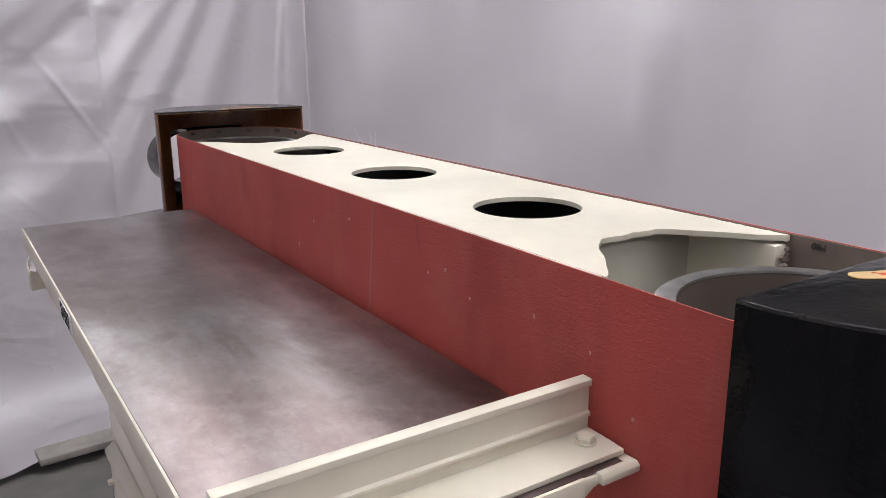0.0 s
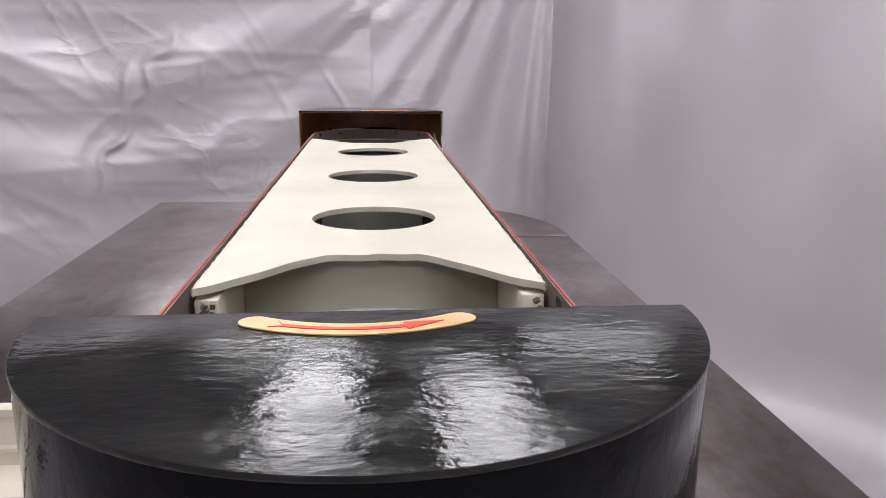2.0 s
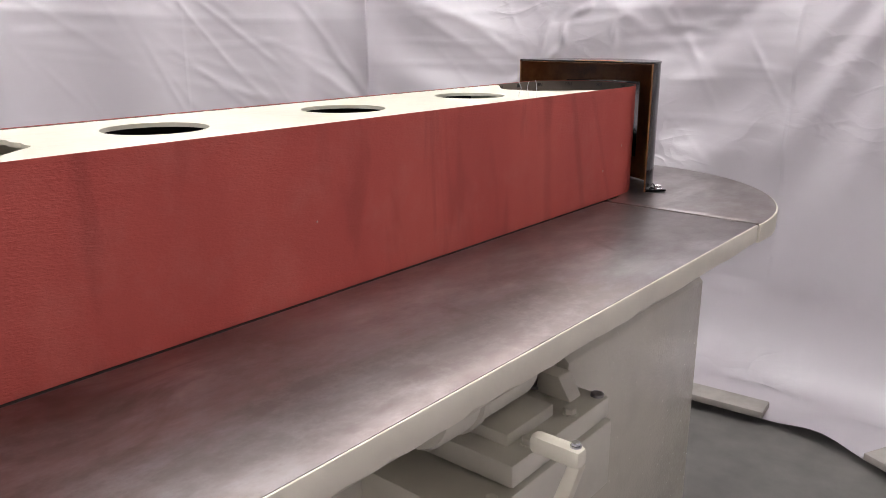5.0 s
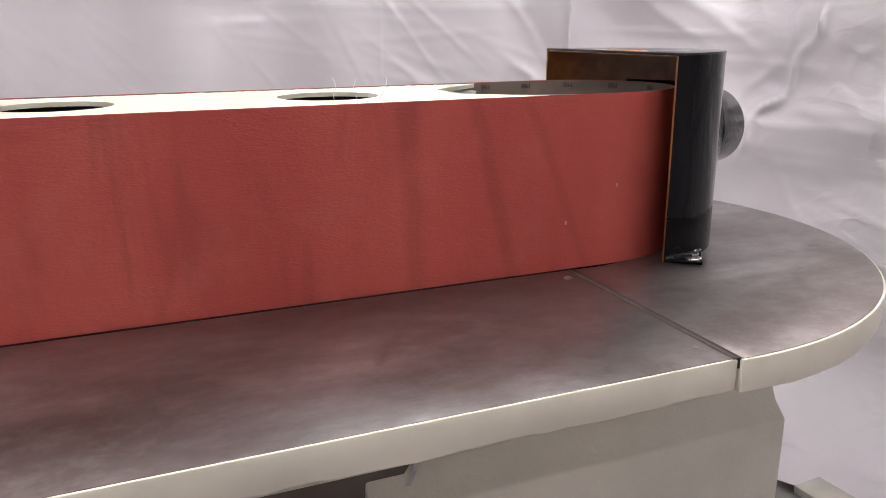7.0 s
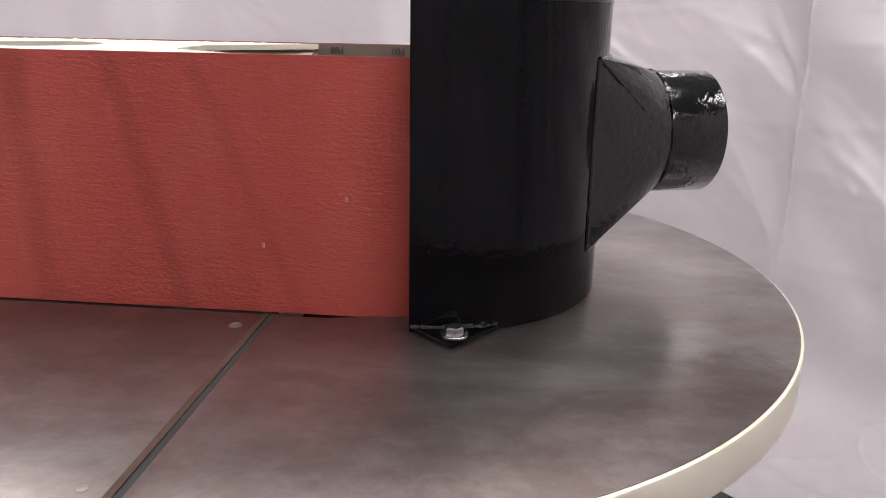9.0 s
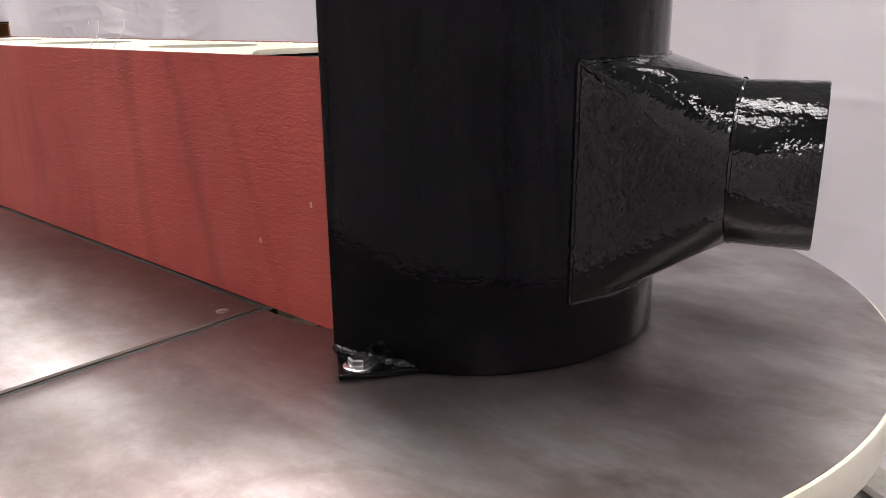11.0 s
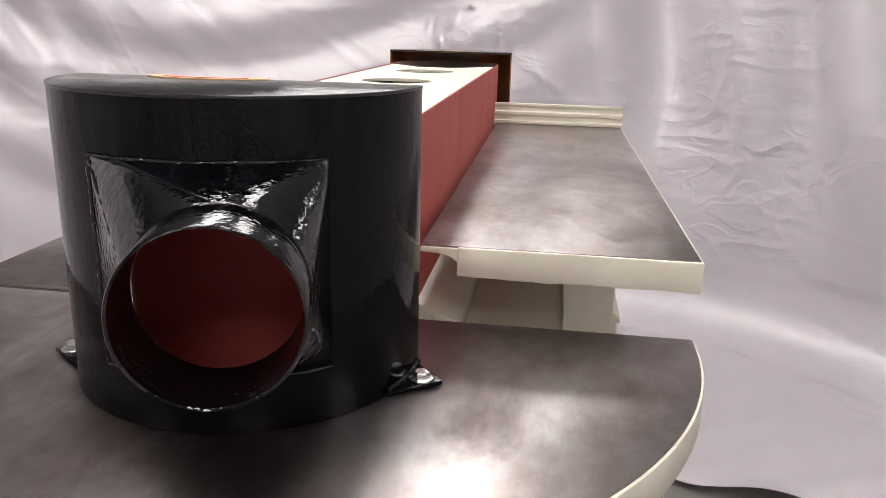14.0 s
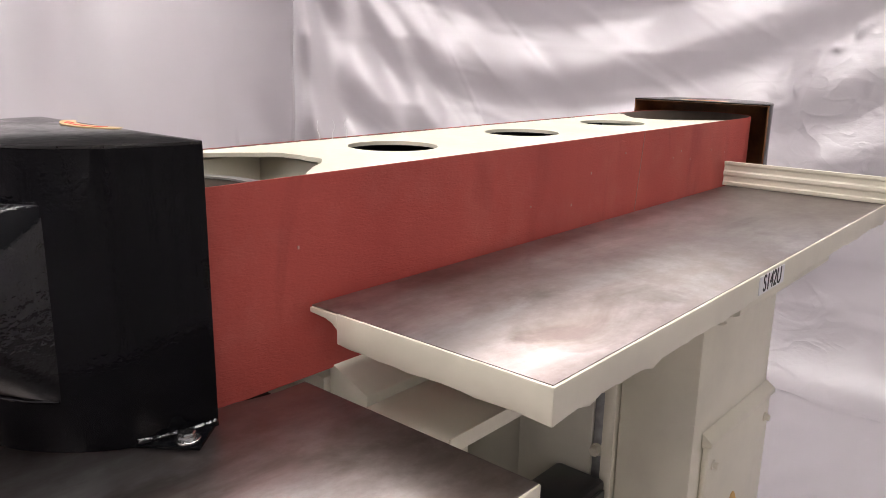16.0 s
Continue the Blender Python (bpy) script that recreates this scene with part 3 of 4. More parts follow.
# ---- end guards ----
PORT_A0, PORT_A1, PORT_Z0, PORT_Z1 = -24.0, 43.0, 0.925, 1.079


def guard(yc, way, top, bottom, port):
    """A half-round sheet guard; way is +1 where it bulges to +y. The opening for a dust port is left out of its wall."""
    ro, ri = 0.1475, 0.1445
    bm = bmesh.new()
    angs = sorted({-90.0, 90.0, PORT_A0, PORT_A1, *[float(a) for a in range(-90, 91, 3)]})
    zs = sorted({bottom, PORT_Z0, PORT_Z1, top - 0.003, *[bottom + (top - bottom) * k / 12 for k in range(12)]})
    def at(r, a, z):
        return (-r * math.sin(radians(a)), yc + way * r * math.cos(radians(a)), z)
    outer = [[bm.verts.new(at(ro, a, z)) for z in zs] for a in angs]
    inner = [[bm.verts.new(at(ri, a, z)) for z in zs] for a in angs]
    for i in range(len(angs) - 1):
        for j in range(len(zs) - 1):
            if port and PORT_A0 <= angs[i] < PORT_A1 and PORT_Z0 <= zs[j] < PORT_Z1:
                continue
            bm.faces.new((outer[i][j], outer[i + 1][j], outer[i + 1][j + 1], outer[i][j + 1])).material_index = 0
            bm.faces.new((inner[i][j], inner[i][j + 1], inner[i + 1][j + 1], inner[i + 1][j])).material_index = 1
    for i in (0, len(angs) - 1):
        for j in range(len(zs) - 1):
            bm.faces.new((outer[i][j], outer[i][j + 1], inner[i][j + 1], inner[i][j])).material_index = 1
    for j in (0, len(zs) - 1):
        for i in range(len(angs) - 1):
            bm.faces.new((outer[i][j], outer[i + 1][j], inner[i + 1][j], inner[i][j])).material_index = 0
    me_ob = part("end_guard", bm, (M_BLACK, M_RUST), sander, "black gloss half-round guard, brown inside")
    rim = [(x, y) for x, y, _ in (at(ro + 0.0006, a, 0) for a in range(-90, 91, 3))]
    part("guard_top", prism(rim, top - 0.003, top, 0.0008), (M_GTOP), me_ob, "speckled glossy black guard top")
    part("guard_lining", prism([(x * 0.975, yc + (y - yc) * 0.975) for x, y in rim], top - 0.0042, top - 0.0032), M_RUST, me_ob, "brown unpainted underside")
    return me_ob


guard_b = guard(YB, 1, 1.123, TOP + 0.001, True)
guard_a = guard(YA, -1, 1.106, 0.862, False)


def weld_run(points, radius, rng, spread_of=0.35):
    """One lumpy bead laid along a run of points."""
    bm, rows = bmesh.new(), []
    for k, p in enumerate(points):
        way = (points[min(k + 1, len(points) - 1)] - points[max(k - 1, 0)]).normalized()
        u = way.orthogonal().normalized()
        v = way.cross(u)
        r = radius * rng.uniform(1 - spread_of, 1 + spread_of)
        rows.append([bm.verts.new(p + u * r * math.cos(a) + v * r * math.sin(a)) for a in (2 * math.pi * i / 7 for i in range(7))])
    for a, b in zip(rows, rows[1:]):
        for i in range(7):
            bm.faces.new((a[i], a[(i + 1) % 7], b[(i + 1) % 7], b[i]))
    bm.faces.new(rows[0])
    bm.faces.new(rows[-1])
    return bm


def dust_port(parent):
    """A square-to-round spout with a collar, welded on the guard."""
    yc, n = YB, 12
    aim = 16.0
    ax = Vector((-math.sin(radians(aim)), math.cos(radians(aim)), 0))
    side = Vector((math.cos(radians(aim)), math.sin(radians(aim)), 0))
    mid = Vector((0, yc, 1.009))
    def on_wall(a, z, r=0.1462):
        return Vector((-r * math.sin(radians(a)), yc + r * math.cos(radians(a)), z))
    def ring(dist, r, k):
        t = 2 * math.pi * k / (4 * n)
        return mid + ax * dist + side * (-r * math.sin(t)) + Vector((0, 0, r * math.cos(t)))
    centre = 0.199
    bm = bmesh.new()
    # k = 0 is up, then towards -x (left as seen from outside)
    circ = [ring(centre, 0.0540, k) for k in range(4 * n)]
    tl, tr = (PORT_A1, PORT_Z1), (PORT_A0, PORT_Z1)
    bl, br = (PORT_A1, PORT_Z0), (PORT_A0, PORT_Z0)
    vc = [bm.verts.new(c) for c in circ]
    def edge_row(p, q, m=8):
        return [bm.verts.new(on_wall(p[0] + (q[0] - p[0]) * k / m, p[1] + (q[1] - p[1]) * k / m)) for k in range(m + 1)]
    top_, left_, low_, right_ = edge_row(tr, tl), edge_row(tl, bl), edge_row(bl, br), edge_row(br, tr)
    for quarter, row in enumerate((top_, left_, low_, right_)):
        apex = vc[quarter * n % (4 * n)]
        for a, b in zip(row, row[1:]):
            bm.faces.new((apex, a, b))
        corner = row[-1]
        for k in range(n):
            bm.faces.new((corner, vc[(quarter * n + k + 1) % (4 * n)], vc[(quarter * n + k) % (4 * n)]))
    bmesh.ops.remove_doubles(bm, verts=bm.verts[:], dist=0.0002)
    bmesh.ops.solidify(bm, geom=bm.faces[:], thickness=0.0015)
    spout = part("dust_port", bm, M_SPOUT, parent, "glossy black welded dust spout", angle=11)
    rot = Matrix((( side.x, 0, ax.x, 0), (side.y, 0, ax.y, 0), (0, 1, 0, 0), (0, 0, 0, 1)))
    bm = lathe([(0.0530, 0.0), (0.0558, 0.0), (0.0562, 0.003), (0.0555, 0.006), (0.0555, 0.0535), (0.0548, 0.0545), (0.0534, 0.0535), (0.0532, 0.0)], mid + ax * (centre - 0.002), 64, rot)
    bmesh.ops.delete(bm, geom=[f for f in bm.faces if len(f.verts) > 6], context="FACES_ONLY")
    part("collar", bm, M_SPOUT, spout, "round black hose collar")
    # weld beads along the seams
    r = random.Random(3)
    for p, q in ((tl, tr), (bl, br), (tr, br)):
        run = [on_wall(p[0] + (q[0] - p[0]) * k / 45, p[1] + (q[1] - p[1]) * k / 45, 0.1476) for k in range(46)]
        part("weld_bead", weld_run(run, 0.0019, r), M_SPOUT, spout, "lumpy black weld bead")
    for corner, k in ((tl, 0), (tr, 0), (tr, 3 * n)):
        a, b = on_wall(*corner, 0.1478), circ[k]
        part("seam_bead", weld_run([a.lerp(b, f / 30) for f in range(31)], 0.0012, r, 0.6), M_SPOUT, spout)
    run = [ring(centre + 0.001, 0.0553, k) for k in range(4 * n)]
    part("collar_bead", weld_run(run + run[:1], 0.0015, r), M_SPOUT, spout, "lumpy black weld bead")


dust_port(guard_b)
for _s in (-1, 1):
    part("mounting_tab", prism([(_s * 0.1465, YB + 0.001), (_s * 0.1745, 1.381), (_s * 0.1330, 1.413)], TOP + 0.001, TOP + 0.0045, 0.0006), M_BLACK, guard_b, "black triangular mounting tab")
    hexbolt(guard_b, (_s * 0.1565, 1.381, TOP + 0.0045), turn=12, label="zinc hexagon bolt with washer")
    _run = [Vector((_s * (0.1475 - 0.0140 * (_k / 29) ** 2), YB + 0.001 + 0.064 * _k / 29, TOP + 0.0055)) for _k in range(30)]
    part("weld_bead", weld_run(_run, 0.0026, random.Random(9 + _s)), M_SPOUT, guard_b)


def arrow_decal(parent, x, y, z, flip):
    def arc(r, u):
        a = u * 0.55
        return (x + r * math.sin(a), y + flip * (0.085 - r * math.cos(a)) )
    n = 20
    mid, half = 0.0860, 0.0070
    cap = [(half * math.sin(radians(b)), 0.15 * math.cos(radians(b))) for b in range(75, -76, -15)]
    ring = [arc(mid + half, -1 + 2 * k / n) for k in range(n + 1)] + [arc(mid + p, 1 + q) for p, q in cap] + [arc(mid - half, 1 - 2 * k / n) for k in range(n + 1)] + [arc(mid - p, -1 - q) for p, q in cap]
    d = part("decal", prism(ring, z, z + 0.0006), M_DECAL, parent, "yellow direction decal with a red arrow", smooth=False)
    body = [arc(0.0877, -0.72 + 1.15 * k / n) for k in range(n + 1)] + [arc(0.0905, 0.44), arc(0.0860, 0.82), arc(0.0815, 0.44)] + [arc(0.0845, 0.43 - 1.15 * k / n) for k in range(n + 1)] + [arc(0.0815, -0.80), arc(0.0860, -0.70), arc(0.0905, -0.80)]
    part("arrow", prism(body, z + 0.0006, z + 0.0010), M_ARROW, d, "red arrow", smooth=False)


arrow_decal(guard_a, -0.006, 0.039, 1.1062, 1)
arrow_decal(guard_b, 0.030, 1.362, 1.1232, -1)


# ---- tables ----
def dense(ring, step=0.018):
    out = []
    for a, b in zip(ring, ring[1:] + ring[:1]):
        n = max(1, int(math.dist(a, b) / step))
        out += [(a[0] + (b[0] - a[0]) * k / n, a[1] + (b[1] - a[1]) * k / n) for k in range(n)]
    return out


def cast_slab(outline, z0, z1, seed):
    """A casting with a lightly uneven lower edge."""
    bm = prism(dense(outline), z0, z1)
    r = random.Random(seed)
    for v in bm.verts:
        if v.co.z < z0 + 0.001:
            v.co.z += 0.0011 * math.sin(v.co.x * 41 + v.co.y * 37 + seed) + 0.0008 * math.sin(v.co.x * 130 - v.co.y * 117) + r.uniform(-0.0005, 0.0005)
    return bevelled(bm, 0.0018)


def table(name, outline, top, thick, label):
    body = part(name, cast_slab(outline, top - thick, top - 0.0008, len(outline)), M_CREAM, sander, label)
    cx = sum(p[0] for p in outline) / len(outline)
    cy = sum(p[1] for p in outline) / len(outline)
    inset = []
    n = len(outline)
    for k in range(n):
        a, b, c = Vector(outline[k - 1]), Vector(outline[k]), Vector(outline[(k + 1) % n])
        e1, e2 = (b - a).normalized(), (c - b).normalized()
        nrm = Vector((-e1.y - e2.y, e1.x + e2.x))
        nrm = nrm.normalized() if nrm.length > 1e-6 else Vector((0, 0))
        inset.append(tuple(b + nrm * 0.0026))
    part("table_face", prism(inset, top - 0.0030, top, 0.0004), M_STEEL, body, "dark worn ground-steel table face")
    return body


def ccw(ring):
    area = sum(a[0] * b[1] - b[0] * a[1] for a, b in zip(ring, ring[1:] + ring[:1]))
    return ring if area > 0 else ring[::-1]


table_r = table("work_table", ccw([(0.1245, 0.10), (0.399, 0.10), (0.399, 1.2315), (0.1245, 1.2315)]), TOP, 0.031, "long work table with cream painted edge")
_round = [(0.1245, 1.2340)] + circle(0, 1.262, 0.1245, 26, 0, 180) + [(-0.1245, 1.2340), (-0.402, 1.2340)] + circle(0, 1.258, 0.4025, 72, 180, 0) + [(0.402, 1.2340)]
table_b = table("round_table", ccw(_round), TOP, 0.033, "half-round end table with cream painted edge")
for _x, _g in ((0.151, 1.0), (0.366, 0.55)):
    part("countersunk_screw", lathe([(0.0052 * _g, 0), (0.0052 * _g, 0.0004), (0.0040 * _g, 0.0006), (0.0036 * _g, 0.0002), (0.0006, 0.0002)], (_x, 1.213, TOP), 20), M_RIM, table_r, "small countersunk screw")

LT = 0.957
table_l = part("raised_table", cast_slab(ccw([(-0.405, 0.155), (-0.166, 0.155), (-0.166, 1.229), (-0.405, 1.229)]), LT - 0.0315, LT - 0.0008, 7), M_CREAM, sander, "raised work table with cream cast edge")
part("table_lip", extruded([(-0.1665, LT - 0.0165), (-0.159, LT - 0.011), (-0.150, LT - 0.0085), (-0.1285, LT - 0.0070), (-0.1285, LT - 0.0020), (-0.1665, LT - 0.0020)], "y", 0.1555, 1.2288, 0.0008), M_CREAM, table_l)
part("table_face", box(-0.4025, -0.1290, 0.1575, 1.2265, LT - 0.0018, LT, 0.0004), M_STEEL, table_l, "dark worn ground-steel table face")
_sign = part("label_plate", box(-0.4060, -0.4048, 0.722, 0.806, LT - 0.0265, LT - 0.0045, 0), M_LABEL, table_l, "white adhesive label with black lettering", smooth=False)
lettering("letters", "S142U", 0.0290, Matrix.Translation((-0.4062, 0.764, LT - 0.0155)) @ pose(0, 0, 0, 90, 0, -90) @ Matrix.Diagonal((0.80, 1, 1, 1)), M_INK, _sign)

# fence at the end of the raised table
_f = [(0.176, LT + 0.0005), (0.207, LT + 0.0005), (0.2075, LT + 0.007), (0.2050, LT + 0.009), (0.2050, LT + 0.018), (0.2080, LT + 0.021), (0.2080, LT + 0.027), (0.2050, LT + 0.030), (0.2050, LT + 0.038), (0.2075, LT + 0.041), (0.2075, LT + 0.046), (0.2005, LT + 0.046), (0.1975, LT + 0.0455), (0.1975, LT + 0.0405), (0.2003, LT + 0.0385), (0.2003, LT + 0.0200), (0.1978, LT + 0.0185), (0.1978, LT + 0.0160), (0.2000, LT + 0.0145), (0.2000, LT + 0.006), (0.176, LT + 0.0055), (0.163, LT + 0.0045), (0.163, LT + 0.0005)]
fence = part("fence", extruded(_f, "x", -0.405, -0.1225, 0.0003), M_CREAM, sander, "cream ribbed end fence screwed to the raised table")
part("fence_foot", extruded([(0.150, LT - 0.008), (0.178, LT - 0.008), (0.178, LT - 0.0005), (0.153, LT - 0.0005), (0.150, LT - 0.003)], "x", -0.155, -0.119, 0.0008), M_CREAM, fence)
hexbolt(fence, (-0.140, 0.184, LT + 0.0055), r=0.0075, h=0.005, washer=0.0078, turn=10, material=M_CREAM, label="cream painted hexagon bolt")
hexbolt(fence, (-0.370, 0.184, LT + 0.0055), r=0.0075, h=0.005, washer=0.0078, turn=25, material=M_CREAM, label="cream painted hexagon bolt")

# ---- stand under the tables ----
cab = part("base_cabinet", extruded([(0.223, 0.03), (0.223, 0.682), (0.205, 0.700), (0.135, 0.846), (-0.11, 0.846), (-0.11, 0.03)], "y", 0.955, 1.490, 0.003), M_CAB, sander, "cream sheet-steel base cabinet")
part("bed_casting", box(-0.112, 0.112, 0.14, 1.20, 0.80, 0.868, 0.004), M_CREAM2, sander, "cream cast bed below the belt")
# dark filler: the joint's shade and grime put into colour
part("joint_shadow_strip", box(0.1262, 0.3984, 1.2288, 1.2369, 0.870, 0.8797, 0), M_DARK, sander, "dark strip for shade and grime in the joint between two tables", smooth=False)
# added strip, its dark colour standing in for shade in the belt slot
part("belt_slot_shade", box(0.1135, 0.1242, 0.10, 1.235, 0.81, 0.8775, 0), M_DARK, sander, "dark strip for the shade in the slot below the belt", smooth=False)
# well plate with the shade under belt and pulley put into its colour
part("pulley_well", box(-0.1235, 0.1235, 1.236, 1.385, 0.842, 0.850, 0.001), M_DARK, sander, "well below the drive pulley, coloured dark as its shade")
part("lower_base", box(-0.28, 0.28, 0.25, 1.46, 0.0, 0.10, 0.006), M_CREAM2, sander, "cream base plinth on the floor")
part("back_panel", box(-0.228, -0.113, 0.835, 0.845, 0.10, 0.90, 0.002), M_CREAM2, sander)
part("side_panel", box(-0.228, 0.10, 0.20, 0.835, 0.10, 0.70, 0.003), M_CREAM2, sander)
ledge = part("slide_ledge", extruded([(-0.112, 0.884), (-0.168, 0.862), (-0.168, 0.840), (-0.112, 0.840)], "y", 0.85, 1.192, 0.0015), M_CREAM2, sander, "cream slide ledge with scuffed paint")
part("slide_shelf", box(-0.277, -0.169, 0.85, 1.195, 0.846, 0.852, 0.001), M_CREAM2, sander, "grey-cream shelf plate")
part("shelf_lip", box(-0.279, -0.2772, 0.85, 1.195, 0.840, 0.856, 0.0005), M_CREAM, sander)
column = part("column", box(-0.362, -0.262, 0.59, 0.84, 0.10, 0.925, 0.004), M_CREAM, sander, "cream table support column")
part("column_rail", box(-0.260, -0.243, 0.80, 0.846, 0.10, 0.925, 0.002), M_CREAM, sander)
_rail = part("column_rail", box(-0.2425, -0.229, 0.80, 0.842, 0.10, 0.925, 0.001), M_GALV, sander, "bare steel guide strip")
for _z in (0.78, 0.69, 0.60):
    _b = hexbolt(_rail, (0, 0, 0), r=0.007, h=0.010, washer=0.009, material=M_CREAM, name="rail_bolt")
    _b.matrix_basis = pose(-0.236, 0.842, _z, -90, 0, 0)
cover = part("cover_panel", box(-0.372, -0.3625, 0.594, 0.812, 0.30, 0.728, 0.004), M_CREAM, sander, "cream cover panel with small screws")
part("cover_hood", extruded([(-0.3625, 0.728), (-0.376, 0.731), (-0.376, 0.738), (-0.3625, 0.748)], "y", 0.59, 0.816, 0.0015), M_CREAM, cover)
for _y in (0.612, 0.795):
    for _z in (0.70, 0.56, 0.42):
        hexbolt(cover, (-0.372, _y, _z), r=0.0050, h=0.006, washer=0.0065, material=M_CREAM, axis="x-", name="screw")
part("table_bracket", extruded([(-0.400, LT - 0.032), (-0.400, LT - 0.044), (-0.380, LT - 0.052), (-0.25, LT - 0.052), (-0.25, LT - 0.032)], "y", 0.50, 0.84, 0.003), M_CREAM, sander)
hexbolt(sander, (-0.375, 0.832, LT - 0.060), r=0.006, h=0.008, washer=0.008, material=M_CREAM, name="bracket_bolt")
switch = part("switch_box", box(-0.255, -0.180, 0.846, 0.985, 0.49, 0.656, 0.008), M_SHELL, sander, "black switch box with a red button")
part("cover", box(-0.259, -0.2552, 0.856, 0.975, 0.50, 0.646, 0.0015), M_SHELL, switch, "black raised cover plate")
part("stop_button", lathe([(0.016, 0.0), (0.016, 0.008), (0.013, 0.011), (0.0006, 0.011)], (-0.259, 0.925, 0.615), 24, pose(0, 0, 0, 0, -90, 0)), M_RED, switch, "red stop button")

# motor and oscillating gear below the long table
motor = part("motor_mount", box(0.10, 0.295, 0.70, 0.955, 0.616, 0.650, 0.004), M_CREAM2, sander, "cream cast motor mount")
part("mount_base", box(0.10, 0.300, 0.62, 0.960, 0.50, 0.612, 0.005), M_CREAM2, motor)
part("mount_rib", extruded([(0.20, 0.650), (0.262, 0.650), (0.240, 0.686), (0.205, 0.686)], "y", 0.896, 0.930, 0.003), M_CREAM2, motor)
part("mount_step", box(0.10, 0.262, 0.735, 0.850, 0.648, 0.668, 0.003), M_CREAM2, motor)
part("motor_body", lathe([(0.020, 0.0), (0.066, 0.0), (0.070, 0.006), (0.070, 0.06), (0.074, 0.064), (0.074, 0.075), (0.070, 0.079), (0.070, 0.19), (0.062, 0.20), (0.02, 0.20)], (0.19, 0.62, 0.742), 40, pose(0, 0, 0, -90, 0, 0)), M_CREAM2, motor, "round cream motor body")
part("cable_gland", lathe([(0.012, 0.0), (0.012, 0.02), (0.009, 0.024), (0.009, 0.05), (0.0006, 0.05)], (0.235, 0.70, 0.795), 18, pose(0, 0, 0, 0, 50, 0)), M_RUBBER, motor, "black rubber cable gland")
_wheel = part("drive_wheel", lathe([(0.02, 0.0), (0.084, 0.0), (0.088, 0.003), (0.088, 0.019), (0.084, 0.022), (0.02, 0.022)], (0.178, 0.920, 0.745), 56, pose(0, 0, 0, 0, 90, 0)), M_WEB, motor, "dark brown drive wheel")
_ring = lathe([(0.0885, 0.002), (0.0935, 0.0), (0.0935, 0.034), (0.0885, 0.034)], (0.172, 0.920, 0.745), 56, pose(0, 0, 0, 0, 90, 0))
bmesh.ops.delete(_ring, geom=[f for f in _ring.faces if len(f.verts) > 6], context="FACES_ONLY")
part("rim", _ring, M_RIM, _wheel, "grey steel wheel rim")
for _x, _y, _z in ((0.278, 0.868, 0.650), (0.278, 0.760, 0.650), (0.288, 0.665, 0.612), (0.15, 0.945, 0.650)):
    hexbolt(motor, (_x, _y, _z), r=0.009, h=0.009, washer=0.011, material=M_CREAM2, turn=_y * 90)
part("oil_cap", lathe([(0.010, 0.0), (0.010, 0.004), (0.007, 0.005), (0.0006, 0.003)], (0.280, 0.944, 0.650), 20), M_RIM, motor)

# bracket with a handle below the long table
lever = part("clamp_lever", box(0.385, 0.447, 0.592, 0.612, 0.753, 0.775, 0.007), M_CREAM, sander, "cream clamp lever with a bolt at its end")
part("lever_arm", extruded([(0.432, 0.756), (0.447, 0.756), (0.428, 0.690), (0.410, 0.690)], "y", 0.594, 0.610, 0.003), M_CREAM, lever)
hexbolt(lever, (0.437, 0.602, 0.775), r=0.005, h=0.004, washer=0.006)

# ---- odds and ends by the booth's edge ----
bar = new("floor_bar")
tagged(bar, "grey steel bar on two feet at the sheet edge", "steel bar")
part("rail", box(-0.16, 0.16, -0.012, 0.012, 0.085, 0.11, 0.003), M_GALV, bar)
for _x in (-0.15, 0.15):
    part("foot", box(_x - 0.012, _x + 0.012, -0.03, 0.03, 0.0, 0.084, 0.002), M_GALV, bar)
bar.matrix_basis = pose(-1.93, 0.86, 0.03, 0, 0, 62)
hook = new("orange_clamp")
tagged(hook, "small orange painted clamp lying on the floor", "clamp")
_arc = circle(0, 0, 0.055, 16, -70, 150)
_in = circle(0, 0, 0.035, 16, 150, -70)
_bm = prism(_arc + _in, 0.0, 0.022, 0.003)
bmesh.ops.transform(_bm, matrix=pose(0, 0, 0.05, 80, 0, 0), verts=_bm.verts[:])
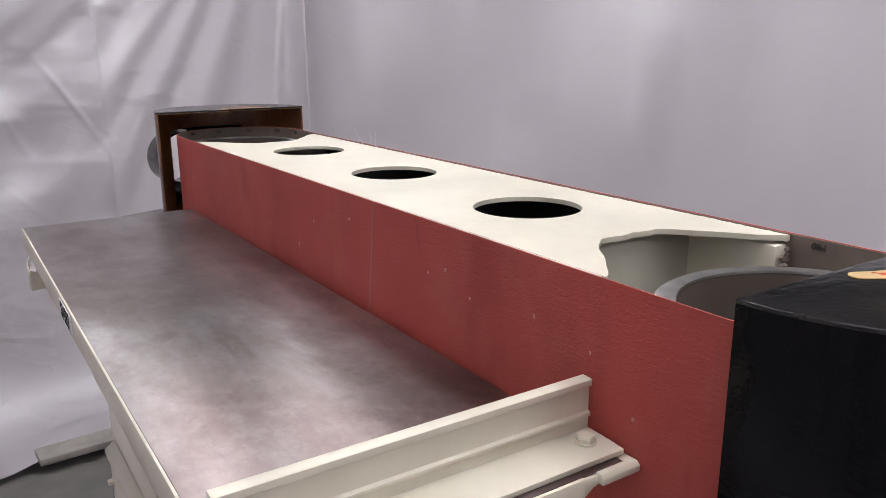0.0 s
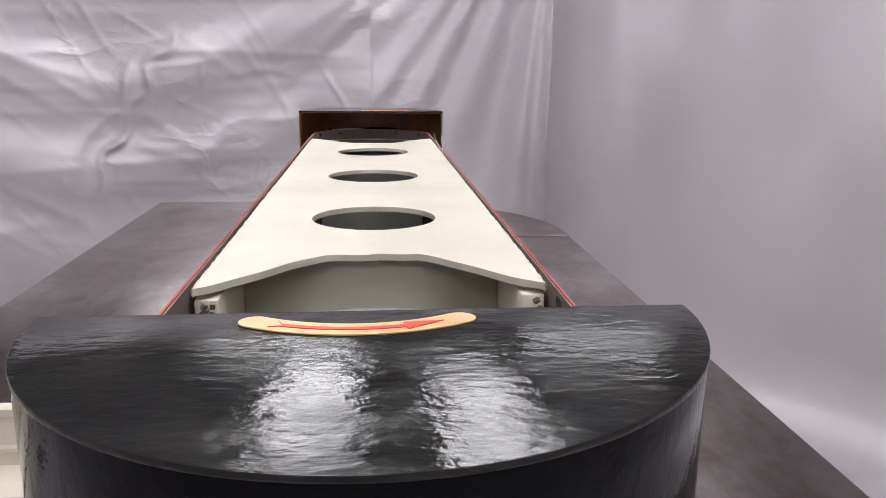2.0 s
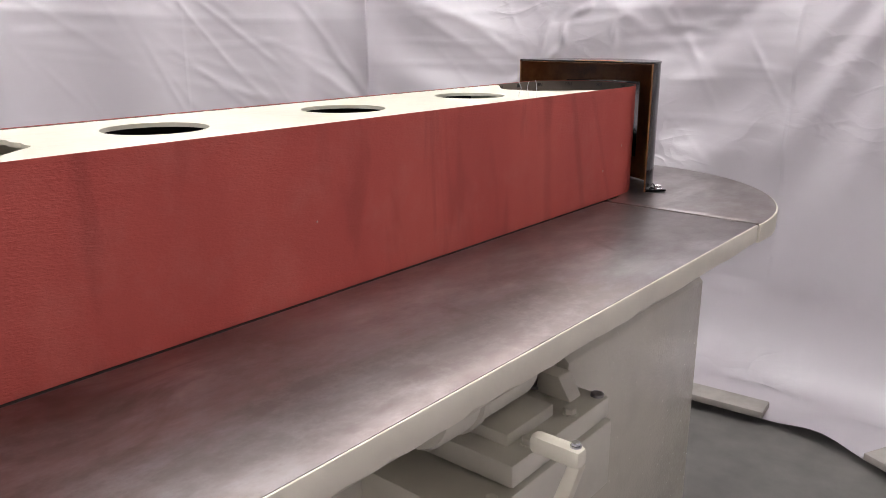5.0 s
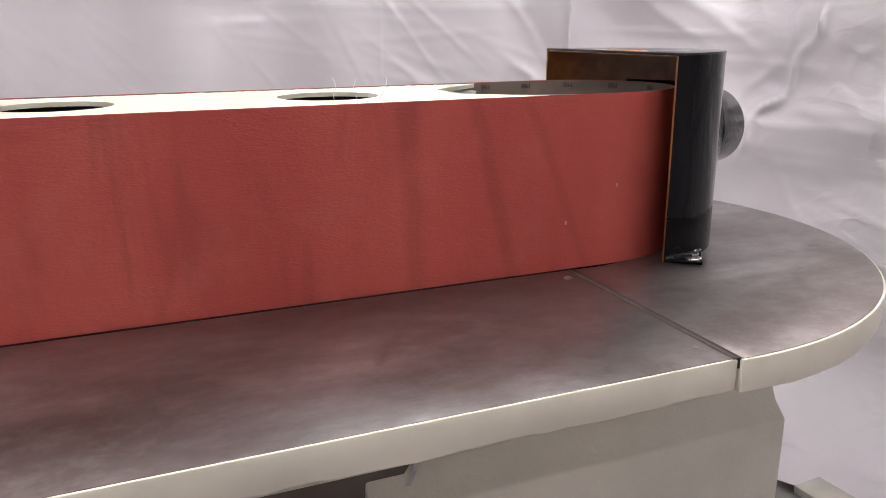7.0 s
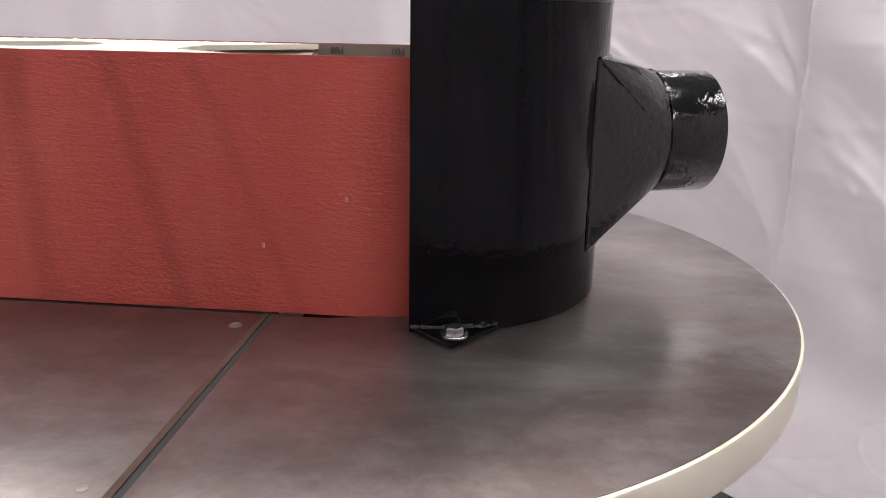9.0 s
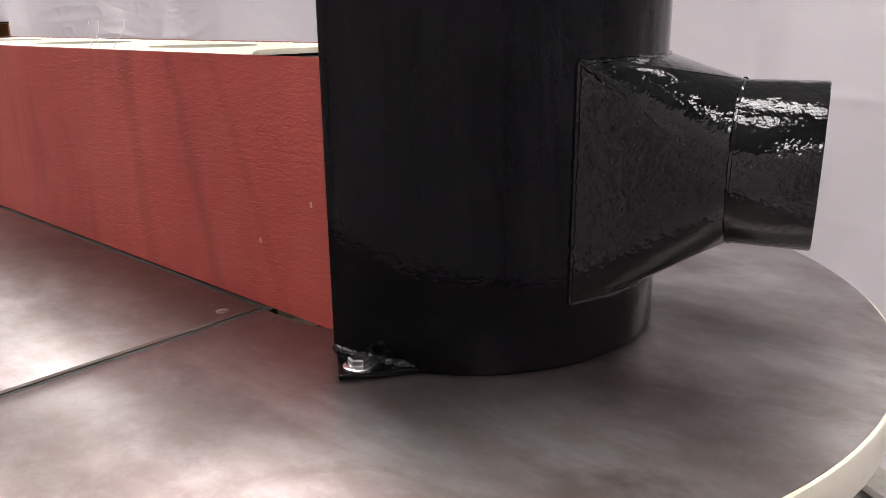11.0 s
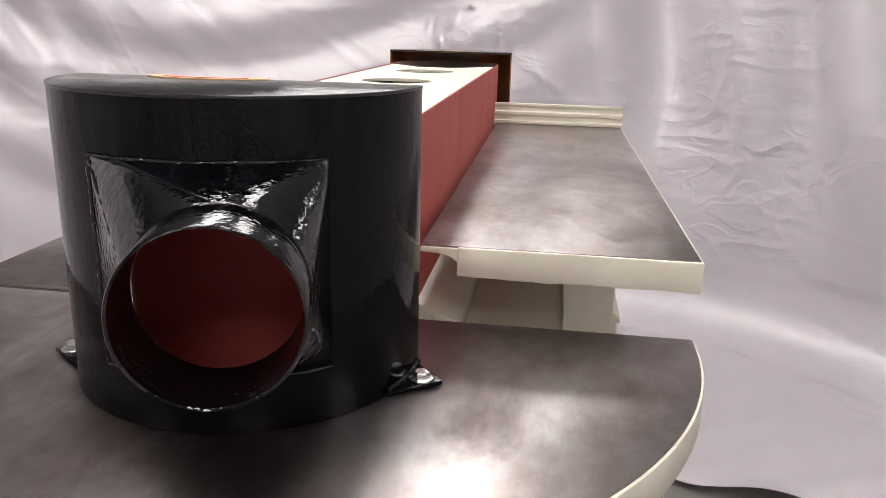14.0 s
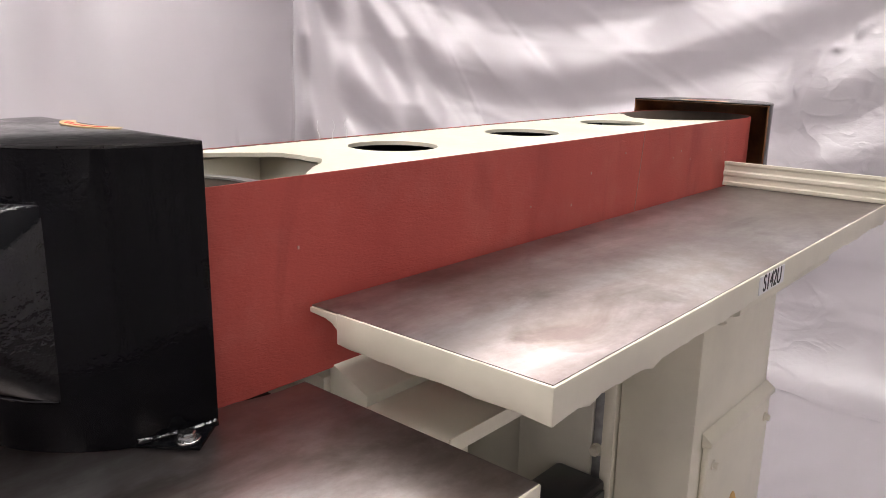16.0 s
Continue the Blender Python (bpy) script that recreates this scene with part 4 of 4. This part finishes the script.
part("bow", _bm, M_ORANGE, hook)
part("screw", lathe([(0.009, -0.06), (0.009, 0.03), (0.012, 0.032), (0.012, 0.05)], (-0.03, 0, 0.012), 14, pose(0, 0, 0, 0, 90, 0)), M_GALV, hook)
hook.matrix_basis = pose(-1.66, 0.86, 0.026, 0, 0, 60) @ Matrix.Scale(0.5, 4)

# loose abrasive fibres at the platen edge
_r = random.Random(12)
for _x, _y in ((0.1145, 0.985), (0.1140, 1.010), (0.1140, 0.960)):
    _cu = bpy.data.curves.new("tmp_fibre", "CURVE")
    _cu.dimensions, _cu.bevel_depth, _cu.bevel_resolution = "3D", 0.00035, 1
    _sp = _cu.splines.new("NURBS")
    _sp.points.add(5)
    _px, _py = _x, _y
    for _k, _p in enumerate(_sp.points):
        _p.co = (_px, _py, BT - 0.002 + 0.0055 * _k, 1)
        _px, _py = _px + _r.uniform(-0.003, 0.004), _py + _r.uniform(-0.006, 0.006)
    _sp.use_endpoint_u = True
    _tmp = bpy.data.objects.new("tmp_fibre", _cu)
    _me = bpy.data.meshes.new_from_object(_tmp)
    bpy.data.objects.remove(_tmp)
    _me.materials.clear()
    _me.materials.append(M_LABEL)
    _ob = new("loose_fibre", _me)
    _ob.parent = belt
# old grease along the table joint
part("grease_line", box(0.126, 0.398, 1.2265, 1.2312, TOP - 0.001, TOP + 0.0004, 0), plain("brown_grease", (0.05, 0.027, 0.017), 0.5), table_r, "brown grease along the joint", smooth=False)
# warning sticker on the cover panel
_tri = [(0.711 + 0.040 * math.cos(radians(a)) * (1.0 if k % 2 else 0.93), 0.586 + 0.040 * math.sin(radians(a)) * (1.0 if k % 2 else 0.93)) for k, a in enumerate((80, 90, 100, 200, 210, 220, 320, 330, 340))]
_st = part("warning_sticker", extruded(_tri, "x", -0.3729, -0.3722), M_STICK, cover, "worn yellow triangular warning sticker", smooth=False)
part("symbol", extruded([(0.706, 0.578), (0.716, 0.578), (0.713, 0.602), (0.709, 0.602)], "x", -0.3734, -0.3730), M_INK, _st, smooth=False)
